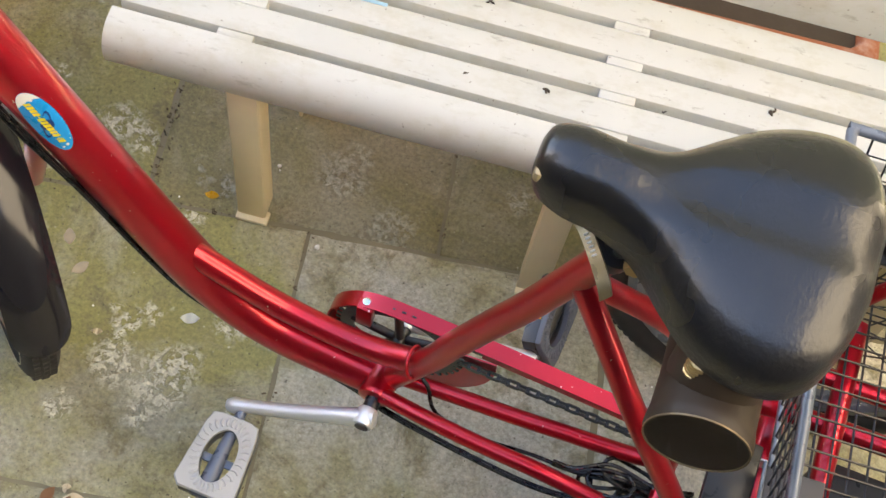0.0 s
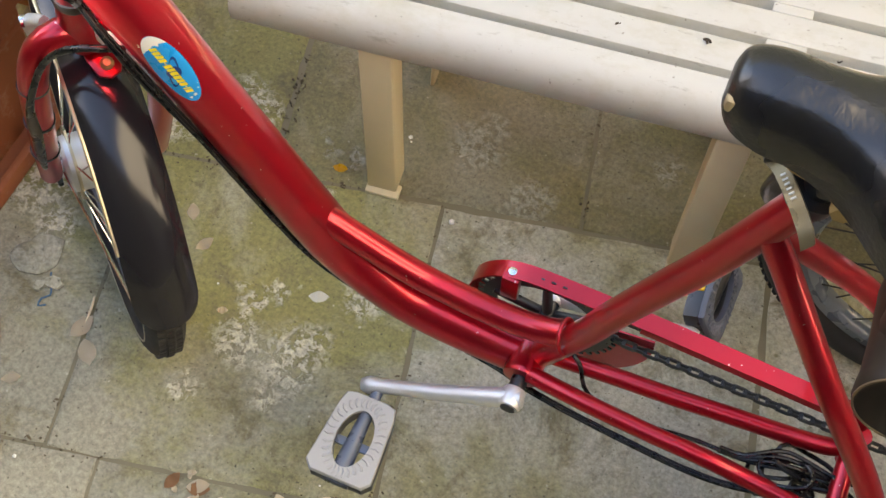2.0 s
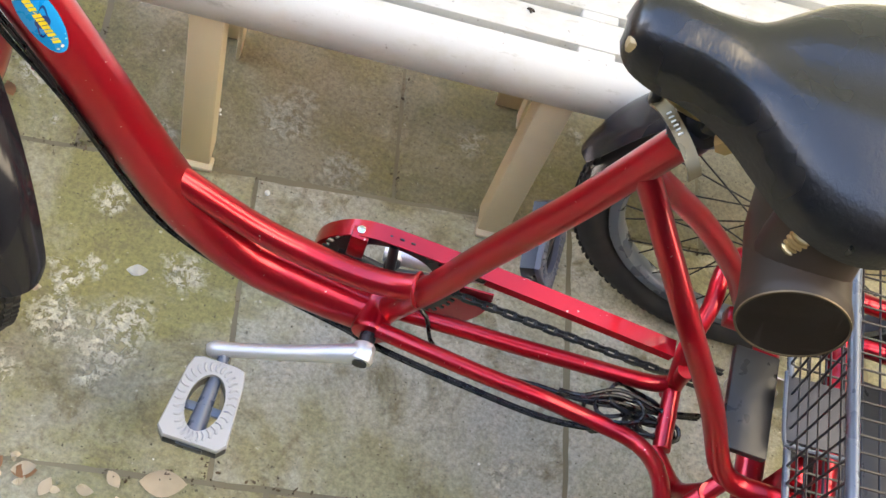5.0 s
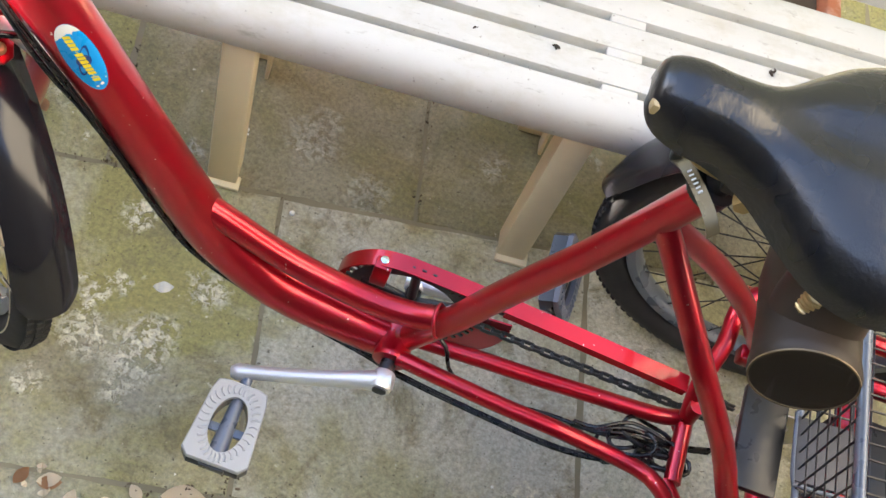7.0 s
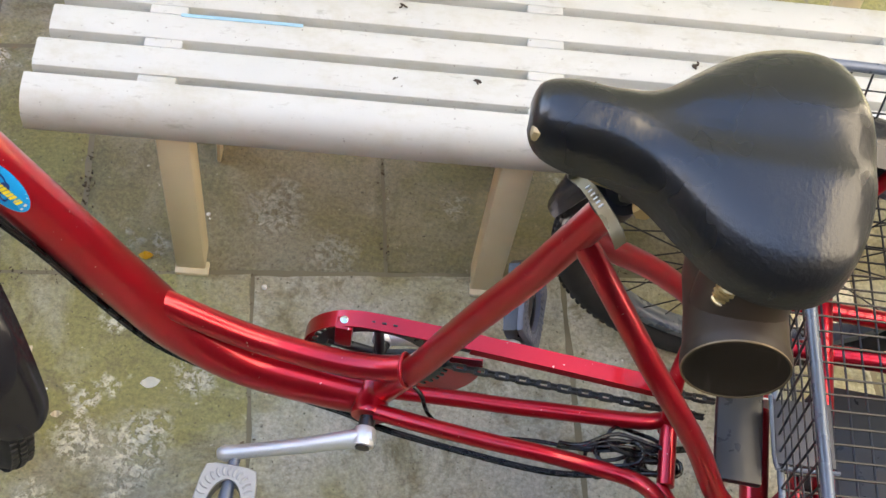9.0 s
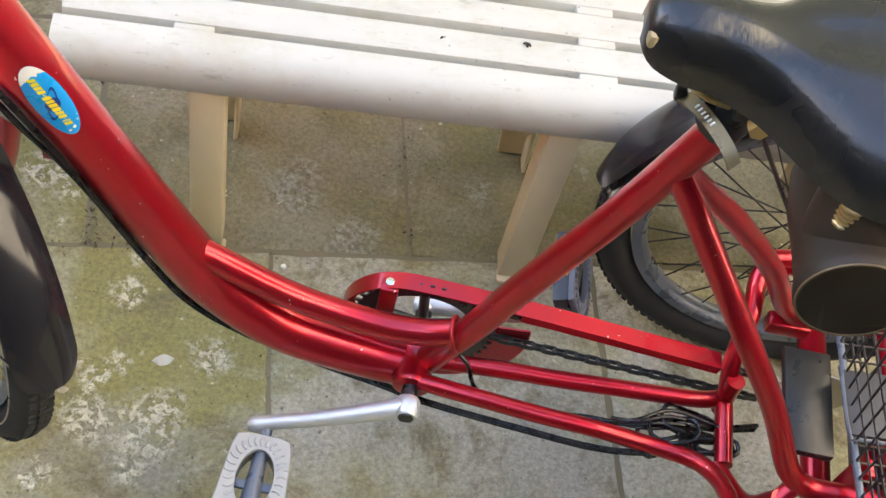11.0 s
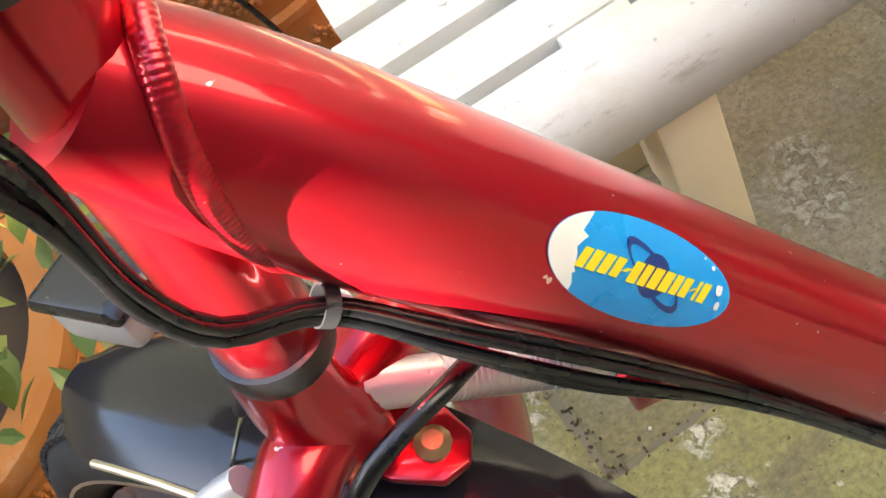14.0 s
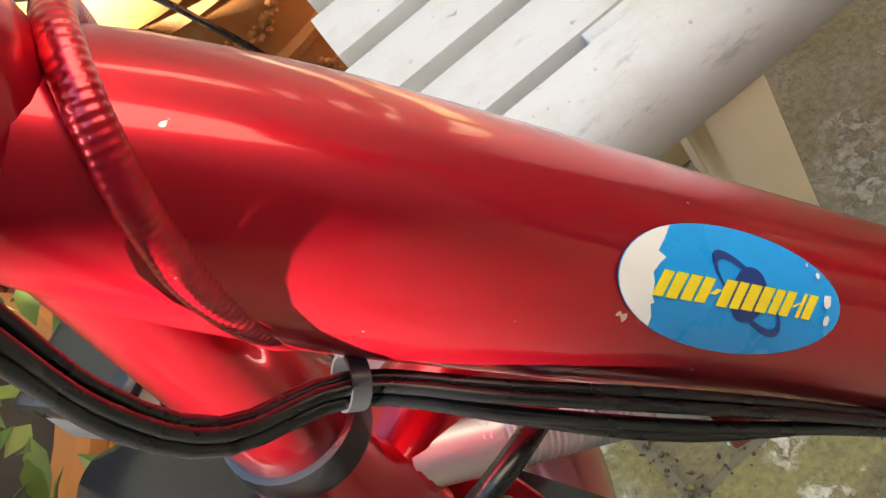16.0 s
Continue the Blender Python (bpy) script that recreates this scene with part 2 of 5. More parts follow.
def smooth_line(points, step=0.012):
    """Catmull-Rom through points (any dimension)."""
    p = [np.array(q, float) for q in points]
    p = [2 * p[0] - p[1], *p, 2 * p[-1] - p[-2]]
    out = []
    for a, b, c, d in zip(p, p[1:], p[2:], p[3:]):
        n = max(2, int(np.linalg.norm((c - b)[:3]) / step))
        for i in range(n):
            t = i / n
            out.append(0.5 * (2 * b + (c - a) * t + (2 * a - 5 * b + 4 * c - d) * t * t + (3 * b - a - 3 * c + d) * t ** 3))
    out.append(p[-2])
    return out


def sweep(bm, points, radius, seg=14, closed=False, caps=True, squash=None):
    """A tube along points; radius a number or one per point."""
    pts = [Vector([float(c) for c in q[:3]]) for q in points]
    n = len(pts)
    rad = radius if hasattr(radius, "__len__") else [radius] * n
    tang = []
    for i in range(n):
        a, b = (pts[i - 1], pts[(i + 1) % n]) if closed else (pts[max(0, i - 1)], pts[min(n - 1, i + 1)])
        tang.append((b - a).normalized())
    side = tang[0].orthogonal().normalized()
    rings = []
    for i in range(n):
        side = (side - tang[i] * side.dot(tang[i])).normalized()
        up = tang[i].cross(side)
        rings.append([bm.verts.new(pts[i] + rad[i] * (math.cos(2 * math.pi * k / seg) * side + math.sin(2 * math.pi * k / seg) * up)) for k in range(seg)])
    pairs = list(zip(rings, rings[1:])) + ([(rings[-1], rings[0])] if closed else [])
    for a, b in pairs:
        for k in range(seg):
            bm.faces.new((a[k], a[(k + 1) % seg], b[(k + 1) % seg], b[k]))
    if caps and not closed:
        bm.faces.new(rings[0][::-1])
        bm.faces.new(rings[-1])
    return bm


def tube(points, radius, seg=14, step=0.012):
    if hasattr(radius, "__len__"):
        line = smooth_line([(*p, r) for p, r in zip(points, radius)], step)
        return sweep(bmesh.new(), line, [float(q[3]) for q in line], seg)
    return sweep(bmesh.new(), smooth_line(points, step), radius, seg)


def rod(a, b, radius, seg=12, bm=None):
    return sweep(bm if bm is not None else bmesh.new(), [a, b], radius, seg)


def lathe(profile, seg=32, axis="Z", at=(0, 0, 0), bm=None):
    """Turns (radius, height) pairs round an axis."""
    bm = bm if bm is not None else bmesh.new()
    turn = {"Z": Matrix.Identity(3), "Y": Matrix.Rotation(radians(-90), 3, "X"), "X": Matrix.Rotation(radians(90), 3, "Y")}[axis]
    rings = []
    for r, h in profile:
        rings.append([bm.verts.new(turn @ Vector((r * math.cos(2 * math.pi * k / seg), r * math.sin(2 * math.pi * k / seg), h)) + Vector(at)) for k in range(seg)])
    for a, b in zip(rings, rings[1:]):
        for k in range(seg):
            bm.faces.new((a[k], a[(k + 1) % seg], b[(k + 1) % seg], b[k]))
    if profile[0][0] > 1e-5:
        bm.faces.new(rings[0][::-1])
    if profile[-1][0] > 1e-5:
        bm.faces.new(rings[-1])
    bmesh.ops.remove_doubles(bm, verts=bm.verts, dist=1e-6)
    return bm


def block(size, at=(0, 0, 0), bevel=0.003, m=None, bm=None, seg=2):
    own = bmesh.new()
    bmesh.ops.create_cube(own, size=1.0)
    bmesh.ops.scale(own, vec=size, verts=own.verts)
    if bevel > 0:
        bmesh.ops.bevel(own, geom=own.edges[:], offset=bevel, segments=seg, affect="EDGES", profile=0.5)
    bmesh.ops.transform(own, matrix=Matrix.Translation(at) @ (m or Matrix.Identity(4)), verts=own.verts)
    if bm is None:
        return own
    me = bpy.data.meshes.new("tmp")
    own.to_mesh(me)
    own.free()
    bm.from_mesh(me)
    bpy.data.meshes.remove(me)
    return bm


def prism(outline, depth, axis="Y", at=0.0, bevel=0.0):
    """Extrudes a closed outline of (a, b): axis Y: (x, z); X: (y, z); Z: (x, y)."""
    bm = bmesh.new()

    def p(a, b, c):
        return {"Y": (a, c, b), "X": (c, a, b), "Z": (a, b, c)}[axis]

    lo = [bm.verts.new(p(a, b, at)) for a, b in outline]
    hi = [bm.verts.new(p(a, b, at + depth)) for a, b in outline]
    bm.faces.new(lo)
    bm.faces.new(hi[::-1])
    n = len(lo)
    for i in range(n):
        bm.faces.new((lo[i], hi[i], hi[(i + 1) % n], lo[(i + 1) % n]))
    bmesh.ops.recalc_face_normals(bm, faces=bm.faces)
    if bevel:
        bmesh.ops.bevel(bm, geom=bm.edges[:], offset=bevel, segments=2, affect="EDGES", profile=0.5)
    return bm


def strip(path, width_dir, width, thick):
    """A band of constant width along a path, with thickness towards its inside."""
    bm = bmesh.new()
    w = Vector(width_dir).normalized() * width / 2
    pts = [Vector(q) for q in path]
    rows = []
    for i, q in enumerate(pts):
        t = (pts[min(i + 1, len(pts) - 1)] - pts[max(0, i - 1)]).normalized()
        nrm = t.cross(w).normalized() * thick
        rows.append([bm.verts.new(v) for v in (q - w, q + w, q + w + nrm, q - w + nrm)])
    for a, b in zip(rows, rows[1:]):
        for k in range(4):
            bm.faces.new((a[k], a[(k + 1) % 4], b[(k + 1) % 4], b[k]))
    bm.faces.new(rows[0][::-1])
    bm.faces.new(rows[-1])
    return bm


# ---- ground ----
def slab_grid():
    ground = tagged(part("ground", block((60, 60, 0.3), (0, 0, -0.1514), 0.0), DIRT, label="dark soil showing in the joints between slabs"), category="ground", kind="structure")
    turn = radians(11.5)
    ux, uy = math.cos(turn), math.sin(turn)
    rng = random.Random(4)
    vs = [-3.2, -2.75, -2.3, -1.87, -1.45, -1.02, -0.60, -0.15, 0.292, 0.70, 1.12, 1.55, 2.0, 2.45, 2.9, 3.4]
    count = 0
    for j, (v0, v1) in enumerate(zip(vs, vs[1:])):
        u = -3.4 + {7: 0.0, 8: 0.2}.get(j, rng.uniform(0, 0.4))
        if j == 7:
            us = [-3.3, -2.85, -2.4, -1.9, -1.42, -0.98, -0.575, -0.155, 0.30, 0.75, 1.2, 1.65, 2.1, 2.6, 3.2]
        elif j == 8:
            us = [-3.3, -2.8, -2.3, -1.8, -1.3, -0.83, -0.40, 0.04, 0.5, 0.95, 1.4, 1.85, 2.4, 2.9, 3.3]
        else:
            us = [u + 0.45 * k + rng.uniform(-0.03, 0.03) for k in range(16)]
        for u0, u1 in zip(us, us[1:]):
            gap = 0.0008
            n = 22
            bm = bmesh.new()
            seed = Vector((count * 3.1, 0, 0))
            rim = []
            for k in range(n):
                rim.append((u0 + gap + (u1 - u0 - 2 * gap) * k / n, v0 + gap))
            for k in range(n):
                rim.append((u1 - gap, v0 + gap + (v1 - v0 - 2 * gap) * k / n))
            for k in range(n):
                rim.append((u1 - gap - (u1 - u0 - 2 * gap) * k / n, v1 - gap))
            for k in range(n):
                rim.append((u0 + gap, v1 - gap - (v1 - v0 - 2 * gap) * k / n))
            cu, cv = (u0 + u1) / 2, (v0 + v1) / 2
            lift = rng.uniform(-0.0012, 0.0012)
            rings = []
            for inset, z in ((0.0, -0.02), (0.0, -0.0022), (0.0028, -0.0004), (0.02, 0.0)):
                ring = []
                for a, b in rim:
                    w = 0.0045 * noise.noise(seed + Vector((a * 9, b * 9, 0))) + 0.003 * noise.noise(seed + Vector((a * 41, b * 41, 0)))
                    da, db = cu - a, cv - b
                    ln = math.hypot(da, db)
                    a2, b2 = a + da / ln * (inset + abs(w)), b + db / ln * (inset + abs(w))
                    ring.append(bm.verts.new((a2 * ux - b2 * uy, a2 * uy + b2 * ux, z + lift)))
                rings.append(ring)
            m = len(rim)
            for a, b in zip(rings, rings[1:]):
                for k in range(m):
                    bm.faces.new((a[k], a[(k + 1) % m], b[(k + 1) % m], b[k]))
            bm.faces.new(rings[-1])
            # the slabs below the bench get the colour with its shade painted in
            part("slab", bm, PALE_CONCRETE if j == 7 and u0 in (-0.155, 0.30) else DAMP_SHADE_CONCRETE if j == 8 and -0.5 < u0 < 0.9 else CONCRETE, ground)
            count += 1


slab_grid()


def joint_litter():
    """Dark crumbs of leaf mould and grit gathered along the slab joints."""
    rng = random.Random(21)
    turn = Matrix.Rotation(radians(11.5), 4, "Z")
    bm = bmesh.new()
    runs = [((-0.95, 0.292), (0.55, 0.292), 260), ((-0.95, -0.15), (0.35, -0.15), 300), ((-0.575, -0.15), (-0.575, 0.292), 70), ((-0.155, -0.15), (-0.155, 0.292), 40), ((-0.40, 0.292), (-0.40, 0.62), 160), ((0.04, 0.292), (0.04, 0.62), 60)]
    for a, b, count in runs:
        for k in range(count):
            t = rng.random()
            if noise.noise(Vector((t * 7, a[0] * 3, a[1] * 5))) < -0.05:
                continue
            off = rng.gauss(0, 0.006)
            along = Vector((b[0] - a[0], b[1] - a[1], 0)).normalized()
            p = Vector((a[0] + (b[0] - a[0]) * t, a[1] + (b[1] - a[1]) * t, 0)) + Vector((-along.y, along.x, 0)) * off
            r = rng.uniform(0.0007, 0.0022)
            m = turn @ Matrix.Translation(p + Vector((0, 0, 0.0012))) @ Euler((rng.uniform(0, 3), rng.uniform(0, 3), rng.uniform(0, 6))).to_matrix().to_4x4() @ Matrix.Diagonal((r * rng.uniform(1, 2.4), r, r * 0.6, 1))
            bmesh.ops.create_icosphere(bm, subdivisions=1, radius=1.0, matrix=m)
    tagged(part("joint_litter", bm, plain("leaf_mould", (0.13, 0.10, 0.06), 0.95, 0, 0.6, 200, 0.4)), "dark crumbs of leaf mould along the slab joints", "litter", kind="stuff")


joint_litter()


# ---- bench ----
def make_bench():
    bench = thing("garden_bench", "weathered white plastic slatted garden bench standing on concrete", "bench", (-0.468, 0.215, 0), 6.8)
    length, top = 1.245, 0.385

    def slat(v0, v1, z0, z1, round_front=False):
        if round_front:
            prof = [(v1, z1), (v1, z1 - 0.012), (v1 - 0.012, z1 - 0.016), (v0 + 0.012, z1 - 0.058), (v0 + 0.003, z1 - 0.055), (v0, z1 - 0.045)]
            prof += [(v0 + 0.032 * (1 - math.cos(a)), z1 - 0.034 + 0.034 * math.sin(a)) for a in [radians(d) for d in (0, 15, 30, 45, 60, 75, 90)]]
        else:
            r = 0.009
            prof = [(v0, z0), (v0, z1 - r), (v0 + r * 0.3, z1 - r * 0.3), (v0 + r, z1), (v1 - r, z1), (v1 - r * 0.3, z1 - r * 0.3), (v1, z1 - r), (v1, z0)]
        return prism(prof, length - 2 * inset, "X", inset, 0.0)

    inset = 0.0
    part("front_roll", slat(0.0, 0.047, 0, top, True), BENCH, bench)
    for v0, v1, inset in ((0.058, 0.105, 0.006), (0.114, 0.158, 0.016), (0.167, 0.214, 0.024), (0.223, 0.274, 0.030)):
        part("seat_slat", slat(v0, v1, top - 0.024, top), BENCH, bench)
    part("seat_pan", prism([(0.03, top - 0.020), (0.26, top - 0.020), (0.26, top - 0.034), (0.03, top - 0.034)], length - 0.08, "X", 0.04), BENCH, bench)
    for u, tie in ((0.174, 0.154), (0.599, 0.626), (1.04, 1.098)):
        for v in (0.0525, 0.1095, 0.1625, 0.2185):
            part("slat_bridge", block((0.046, 0.013, 0.02), (tie, v, top - 0.0125), 0.0015), BENCH, bench)
        # moulded front leg: channel with a foot lip
        leg = part("front_leg", block((0.042, 0.008, 0.352), (u, 0.010, 0.174), 0.003), BENCH_LEG, bench, "yellowed cream plastic leg")
        part("leg_flange", block((0.006, 0.034, 0.34), (u + 0.018, 0.030, 0.176), 0.002), BENCH_LEG, leg)
        part("leg_flange", block((0.006, 0.034, 0.34), (u - 0.018, 0.030, 0.176), 0.002), BENCH_LEG, leg)
        part("foot_lip", block((0.048, 0.022, 0.008), (u + 0.002, 0.008, 0.004), 0.002), BENCH_LEG, leg)
        back = part("back_leg", block((0.042, 0.010, 0.85), (u, 0.300, 0.42), 0.003, Matrix.Rotation(radians(-9), 4, "X")), BENCH_LEG, bench, "yellowed cream plastic back post")
        part("leg_flange", block((0.006, 0.03, 0.36), (u + 0.018, 0.235, 0.18), 0.002, Matrix.Rotation(radians(-9), 4, "X")), BENCH_LEG, back)
        part("brace", rod((u + 0.012, 0.05, 0.33), (u + 0.012, 0.225, 0.06), 0.005), BENCH_LEG, bench)
    part("blue_mark", block((0.15, 0.005, 0.0006), (0.245, 0.1535, top + 0.0001), 0.0), plain("faded_blue_paint", (0.30, 0.48, 0.58), 0.7, 0, 0.4, 90, 0.1), bench, "faded blue paint smear")
    for k, z in enumerate((0.462, 0.552, 0.642, 0.732)):
        v = 0.262 + (z - 0.42) * 0.16
        part("back_slat", block((length, 0.014, 0.066), (length / 2, v, z), 0.005, Matrix.Rotation(radians(-9), 4, "X")), BENCH, bench)
    return bench


make_bench()


# ---- tricycle ----
trike = thing("tricycle", "red metallic adult tricycle with black saddle and rear wire basket", "tricycle")


SIDE = 0.005


def trike_frame():
    main = [(-0.466, 0.740), (-0.4535, 0.717), (-0.4365, 0.686), (-0.422, 0.659), (-0.386, 0.594), (-0.3485, 0.525), (-0.3155, 0.464), (-0.269, 0.380), (-0.237, 0.326), (-0.203, 0.290), (-0.169, 0.263), (-0.138, 0.248), (-0.103, 0.239), (-0.067, 0.232), (-0.03, 0.226), (0.005, 0.224)]
    width = [0.0225, 0.0265, 0.0290, 0.0296] + [0.0293] * 9 + [0.0285, 0.0275, 0.0265]
    part("main_tube", tube([(x, SIDE, z) for x, z in main], width, 32), RED, trike, "red metallic main tube with scratches")
    part("support_tube", tube([(-0.252, SIDE, 0.372), (-0.232, SIDE, 0.363), (-0.203, SIDE, 0.347), (-0.167, SIDE, 0.328), (-0.132, SIDE, 0.314), (-0.098, SIDE, 0.305), (-0.062, SIDE, 0.298), (-0.026, SIDE, 0.296), (0.010, SIDE, 0.302), (0.045, SIDE, 0.319)], 0.0152, 20), RED, trike)
    part("seat_tube", tube([(0.006, 0.002, 0.232), (0.052, 0.001, 0.346), (0.073, 0, 0.410), (0.104, 0, 0.495), (0.135, 0, 0.577), (0.180, 0, 0.716)], 0.0156, 22), RED, trike)
    part("bottom_bracket", lathe([(0.0165, -0.031), (0.0205, -0.030), (0.0215, -0.028), (0.0215, -0.022), (0.0205, -0.020), (0.0205, 0.028), (0.0215, 0.030), (0.0215, 0.036), (0.019, 0.038)], 32, "Y", (0, 0, 0.236)), RED, trike)
    part("chain_stay", tube([(0.008, -0.026, 0.246), (0.071, -0.036, 0.255), (0.142, -0.040, 0.252), (0.206, -0.042, 0.250), (0.262, -0.044, 0.243), (0.312, -0.050, 0.243), (0.336, -0.066, 0.253), (0.350, -0.10, 0.272), (0.352, -0.16, 0.298), (0.354, -0.24, 0.30)], 0.0100, 16), RED, trike)
    part("chain_stay", tube([(0.010, 0.004, 0.244), (0.095, 0.006, 0.251), (0.164, 0.010, 0.249), (0.230, 0.014, 0.250), (0.296, 0.018, 0.250), (0.330, 0.022, 0.250), (0.352, 0.030, 0.250)], 0.0100, 16), RED, trike)
    for s in (-1, 1):
        part("seat_stay", tube([(0.167, s * 0.004, 0.660), (0.187, s * 0.012, 0.635), (0.262, s * 0.052, 0.540), (0.335, s * 0.080, 0.440), (0.384, s * 0.098, 0.354), (0.412, s * 0.103, 0.333), (0.46, s * 0.105, 0.336), (0.62, s * 0.105, 0.345), (0.9, s * 0.105, 0.345)], 0.0122, 16), RED, trike)
    part("stay_strut", rod((0.352, -0.155, 0.296), (0.400, -0.102, 0.335), 0.0100), RED, trike)


trike_frame()


def on_main(t):
    """Centre of the main tube's upper straight run, t from the head (0) to the bend (1)."""
    a, b = Vector((-0.461, SIDE, 0.731)), Vector((-0.3485, SIDE, 0.525))
    return a.lerp(b, t)


MAIN_DIR = Vector((0.479, 0, -0.878)).normalized()
MAIN_E2 = Vector((0.878, 0, 0.479)).normalized()
HEAD_LOW, HEAD_TOP = Vector((-0.4745, SIDE, 0.621)), Vector((-0.457, SIDE, 0.778))
HEAD_DIR = (HEAD_TOP - HEAD_LOW).normalized()


def weld_bead(points, name="weld_bead", size=0.0034, pitch=0.0032, ripple=0.13):
    """A ripple-faced bead along a closed line of points."""
    line = smooth_line(points + points[:1], 0.00045)[:-1]
    run, rad = 0.0, []
    for a, b in zip(line, line[1:] + line[:1]):
        rad.append(size * (0.95 + ripple * abs(math.sin(math.pi * run / pitch))))
        run += float(np.linalg.norm(np.array(b) - np.array(a)))
    return part(name, sweep(bmesh.new(), line, rad, 16, closed=True), RED, trike)


def head():
    tube_ = part("head_tube", lathe([(0.0160, -0.002), (0.0172, 0), (0.0172, 0.030), (0.0174, 0.060), (0.0178, 0.150), (0.0176, 0.165)], 32), RED, trike)
    tube_.matrix_world = Matrix.Translation(HEAD_LOW) @ HEAD_DIR.to_track_quat("Z", "Y").to_matrix().to_4x4()
    cup = part("headset_cup", lathe([(0.0160, -0.010), (0.0185, -0.009), (0.0195, -0.004), (0.0188, 0.002), (0.0165, 0.003)], 32), BLACK, trike, "black lower headset ring")
    cup.matrix_world = tube_.matrix_world
    top = part("headset_cover", lathe([(0.0180, 0.156), (0.0255, 0.158), (0.0285, 0.164), (0.0282, 0.171), (0.025, 0.174), (0.0255, 0.178), (0.028, 0.185), (0.025, 0.195), (0.018, 0.201), (0.017, 0.25)], 32), BLACK, trike, "black ribbed headset cover")
    top.matrix_world = tube_.matrix_world
    bead = []
    for k in range(40):
        a = 2 * math.pi * k / 40
        off = 0.0262 * (math.cos(a) * Vector((0, 1, 0)) + math.sin(a) * MAIN_E2)
        reach = 0.0120 + 0.0085 * math.sqrt(1 - min(1.0, (off.y / 0.0290) ** 2))
        q = on_main(0.75) + off
        for i in range(600):
            q = q - MAIN_DIR * 0.0004
            rel = q - HEAD_LOW
            flat = rel - HEAD_DIR * rel.dot(HEAD_DIR)
            if flat.x <= reach:
                break
        bead.append(tuple(q))
    weld_bead(bead, size=0.0042, pitch=0.0019, ripple=0.05)
    for c, axis, r in (((0.033, 0, 0.3175), Vector((0.92, 0, 0.38)), 0.0185),):
        e1 = Vector((0, 1, 0))
        e2 = axis.normalized().cross(e1)
        weld_bead([tuple(Vector(c) + r * (math.cos(2 * math.pi * k / 14) * e1 + math.sin(2 * math.pi * k / 14) * e2)) for k in range(14)], size=0.0022, pitch=0.003)


head()


def sticker():
    """Oval decal that follows the tube, with plain lettering bars and a planet mark."""
    centre = Vector((-0.3821, SIDE, 0.5866))
    base = radians(143)

    def at(s, w, lift):
        a = base - (w - 0.01 * s) / 0.0294
        return centre + MAIN_DIR * s + (0.0295 + lift) * (math.cos(a) * Vector((0, 1, 0)) + math.sin(a) * MAIN_E2)

    def patch(outline, lift, name, mat, parent, label=""):
        bm = bmesh.new()
        c = (sum(p[0] for p in outline) / len(outline), sum(p[1] for p in outline) / len(outline))
        rings = []
        for k in range(7):
            f = k / 6
            rings.append([bm.verts.new(at(c[0] + (p[0] - c[0]) * f, c[1] + (p[1] - c[1]) * f, lift)) for p in outline] if k else [bm.verts.new(at(*c, lift))])
        n = len(outline)
        for i in range(n):
            bm.faces.new((rings[0][0], rings[1][i], rings[1][(i + 1) % n]))
        for a, b in zip(rings[1:], rings[2:]):
            for i in range(n):
                bm.faces.new((a[i], b[i], b[(i + 1) % n], a[(i + 1) % n]))
        return part(name, bm, mat, parent, label)

    blue = plain("sticker_blue", (0.0, 0.27, 0.66), 0.3, 0, 0.1, 60, 0.03)
    navy = plain("sticker_navy", (0.012, 0.035, 0.18), 0.3, 0, 0.1, 60, 0.03)
    yellow = plain("sticker_yellow", (0.78, 0.60, 0.02), 0.35, 0, 0.1, 80, 0.03)
    white = plain("torn_sticker_white", (0.68, 0.66, 0.64), 0.7, 0, 0.15, 120, 0.3)
    L, W = 0.0415, 0.0155
    oval = [(L * math.cos(2 * math.pi * k / 48), W * math.sin(2 * math.pi * k / 48)) for k in range(48)]
    decal = patch(oval, 0.0003, "sticker", blue, trike, "oval blue sticker with yellow lettering bars, torn white at one end")
    rng = random.Random(2)
    torn = [(L * math.cos(a) * 0.995, W * math.sin(a) * 0.995) for a in [radians(d) for d in range(128, 236, 6)]]
    torn += [(-0.0300 + rng.uniform(-0.0035, 0.0035), -0.0100 + 0.0018 * k + rng.uniform(-0.0006, 0.0006)) for k in range(12)]
    patch(torn, 0.0005, "torn_patch", white, decal)
    for sx, sy, sr in ((0.0345, 0.0030, 0.0016), (0.0355, -0.0022, 0.0012), (0.0300, 0.0085, 0.0008), (0.0255, 0.0105, 0.0005)):
        patch([(sx + sr * rng.uniform(0.6, 1.4) * math.cos(a), sy + sr * rng.uniform(0.6, 1.5) * math.sin(a)) for a in [k * 0.7 for k in range(9)]], 0.0010, "scuff", white, decal)
    disc = [(0.004 + 0.0068 * math.cos(2 * math.pi * k / 24), 0.0068 * math.sin(2 * math.pi * k / 24)) for k in range(24)]
    patch(disc, 0.0005, "planet_mark", navy, decal)
    for s in (-1, 1):
        ring = []
        for k in range(25):
            a = math.pi * k / 24
            x, y = 0.017 * math.cos(a), s * 0.0048 * math.sin(a)
            ring.append((0.004 + x * 0.88 + y * 0.47, -x * 0.47 + y * 0.88))
        ring += [(0.004 + (q[0] - 0.004) * 0.86, q[1] * 0.78) for q in ring[::-1]]
        bm = bmesh.new()
        outer, inner = ring[:25], ring[25:][::-1]
        va, vb = [bm.verts.new(at(*q, 0.0006)) for q in outer], [bm.verts.new(at(*q, 0.0006)) for q in inner]
        for i in range(24):
            bm.faces.new((va[i], va[i + 1], vb[i + 1], vb[i]))
        part("planet_ring", bm, navy, decal)
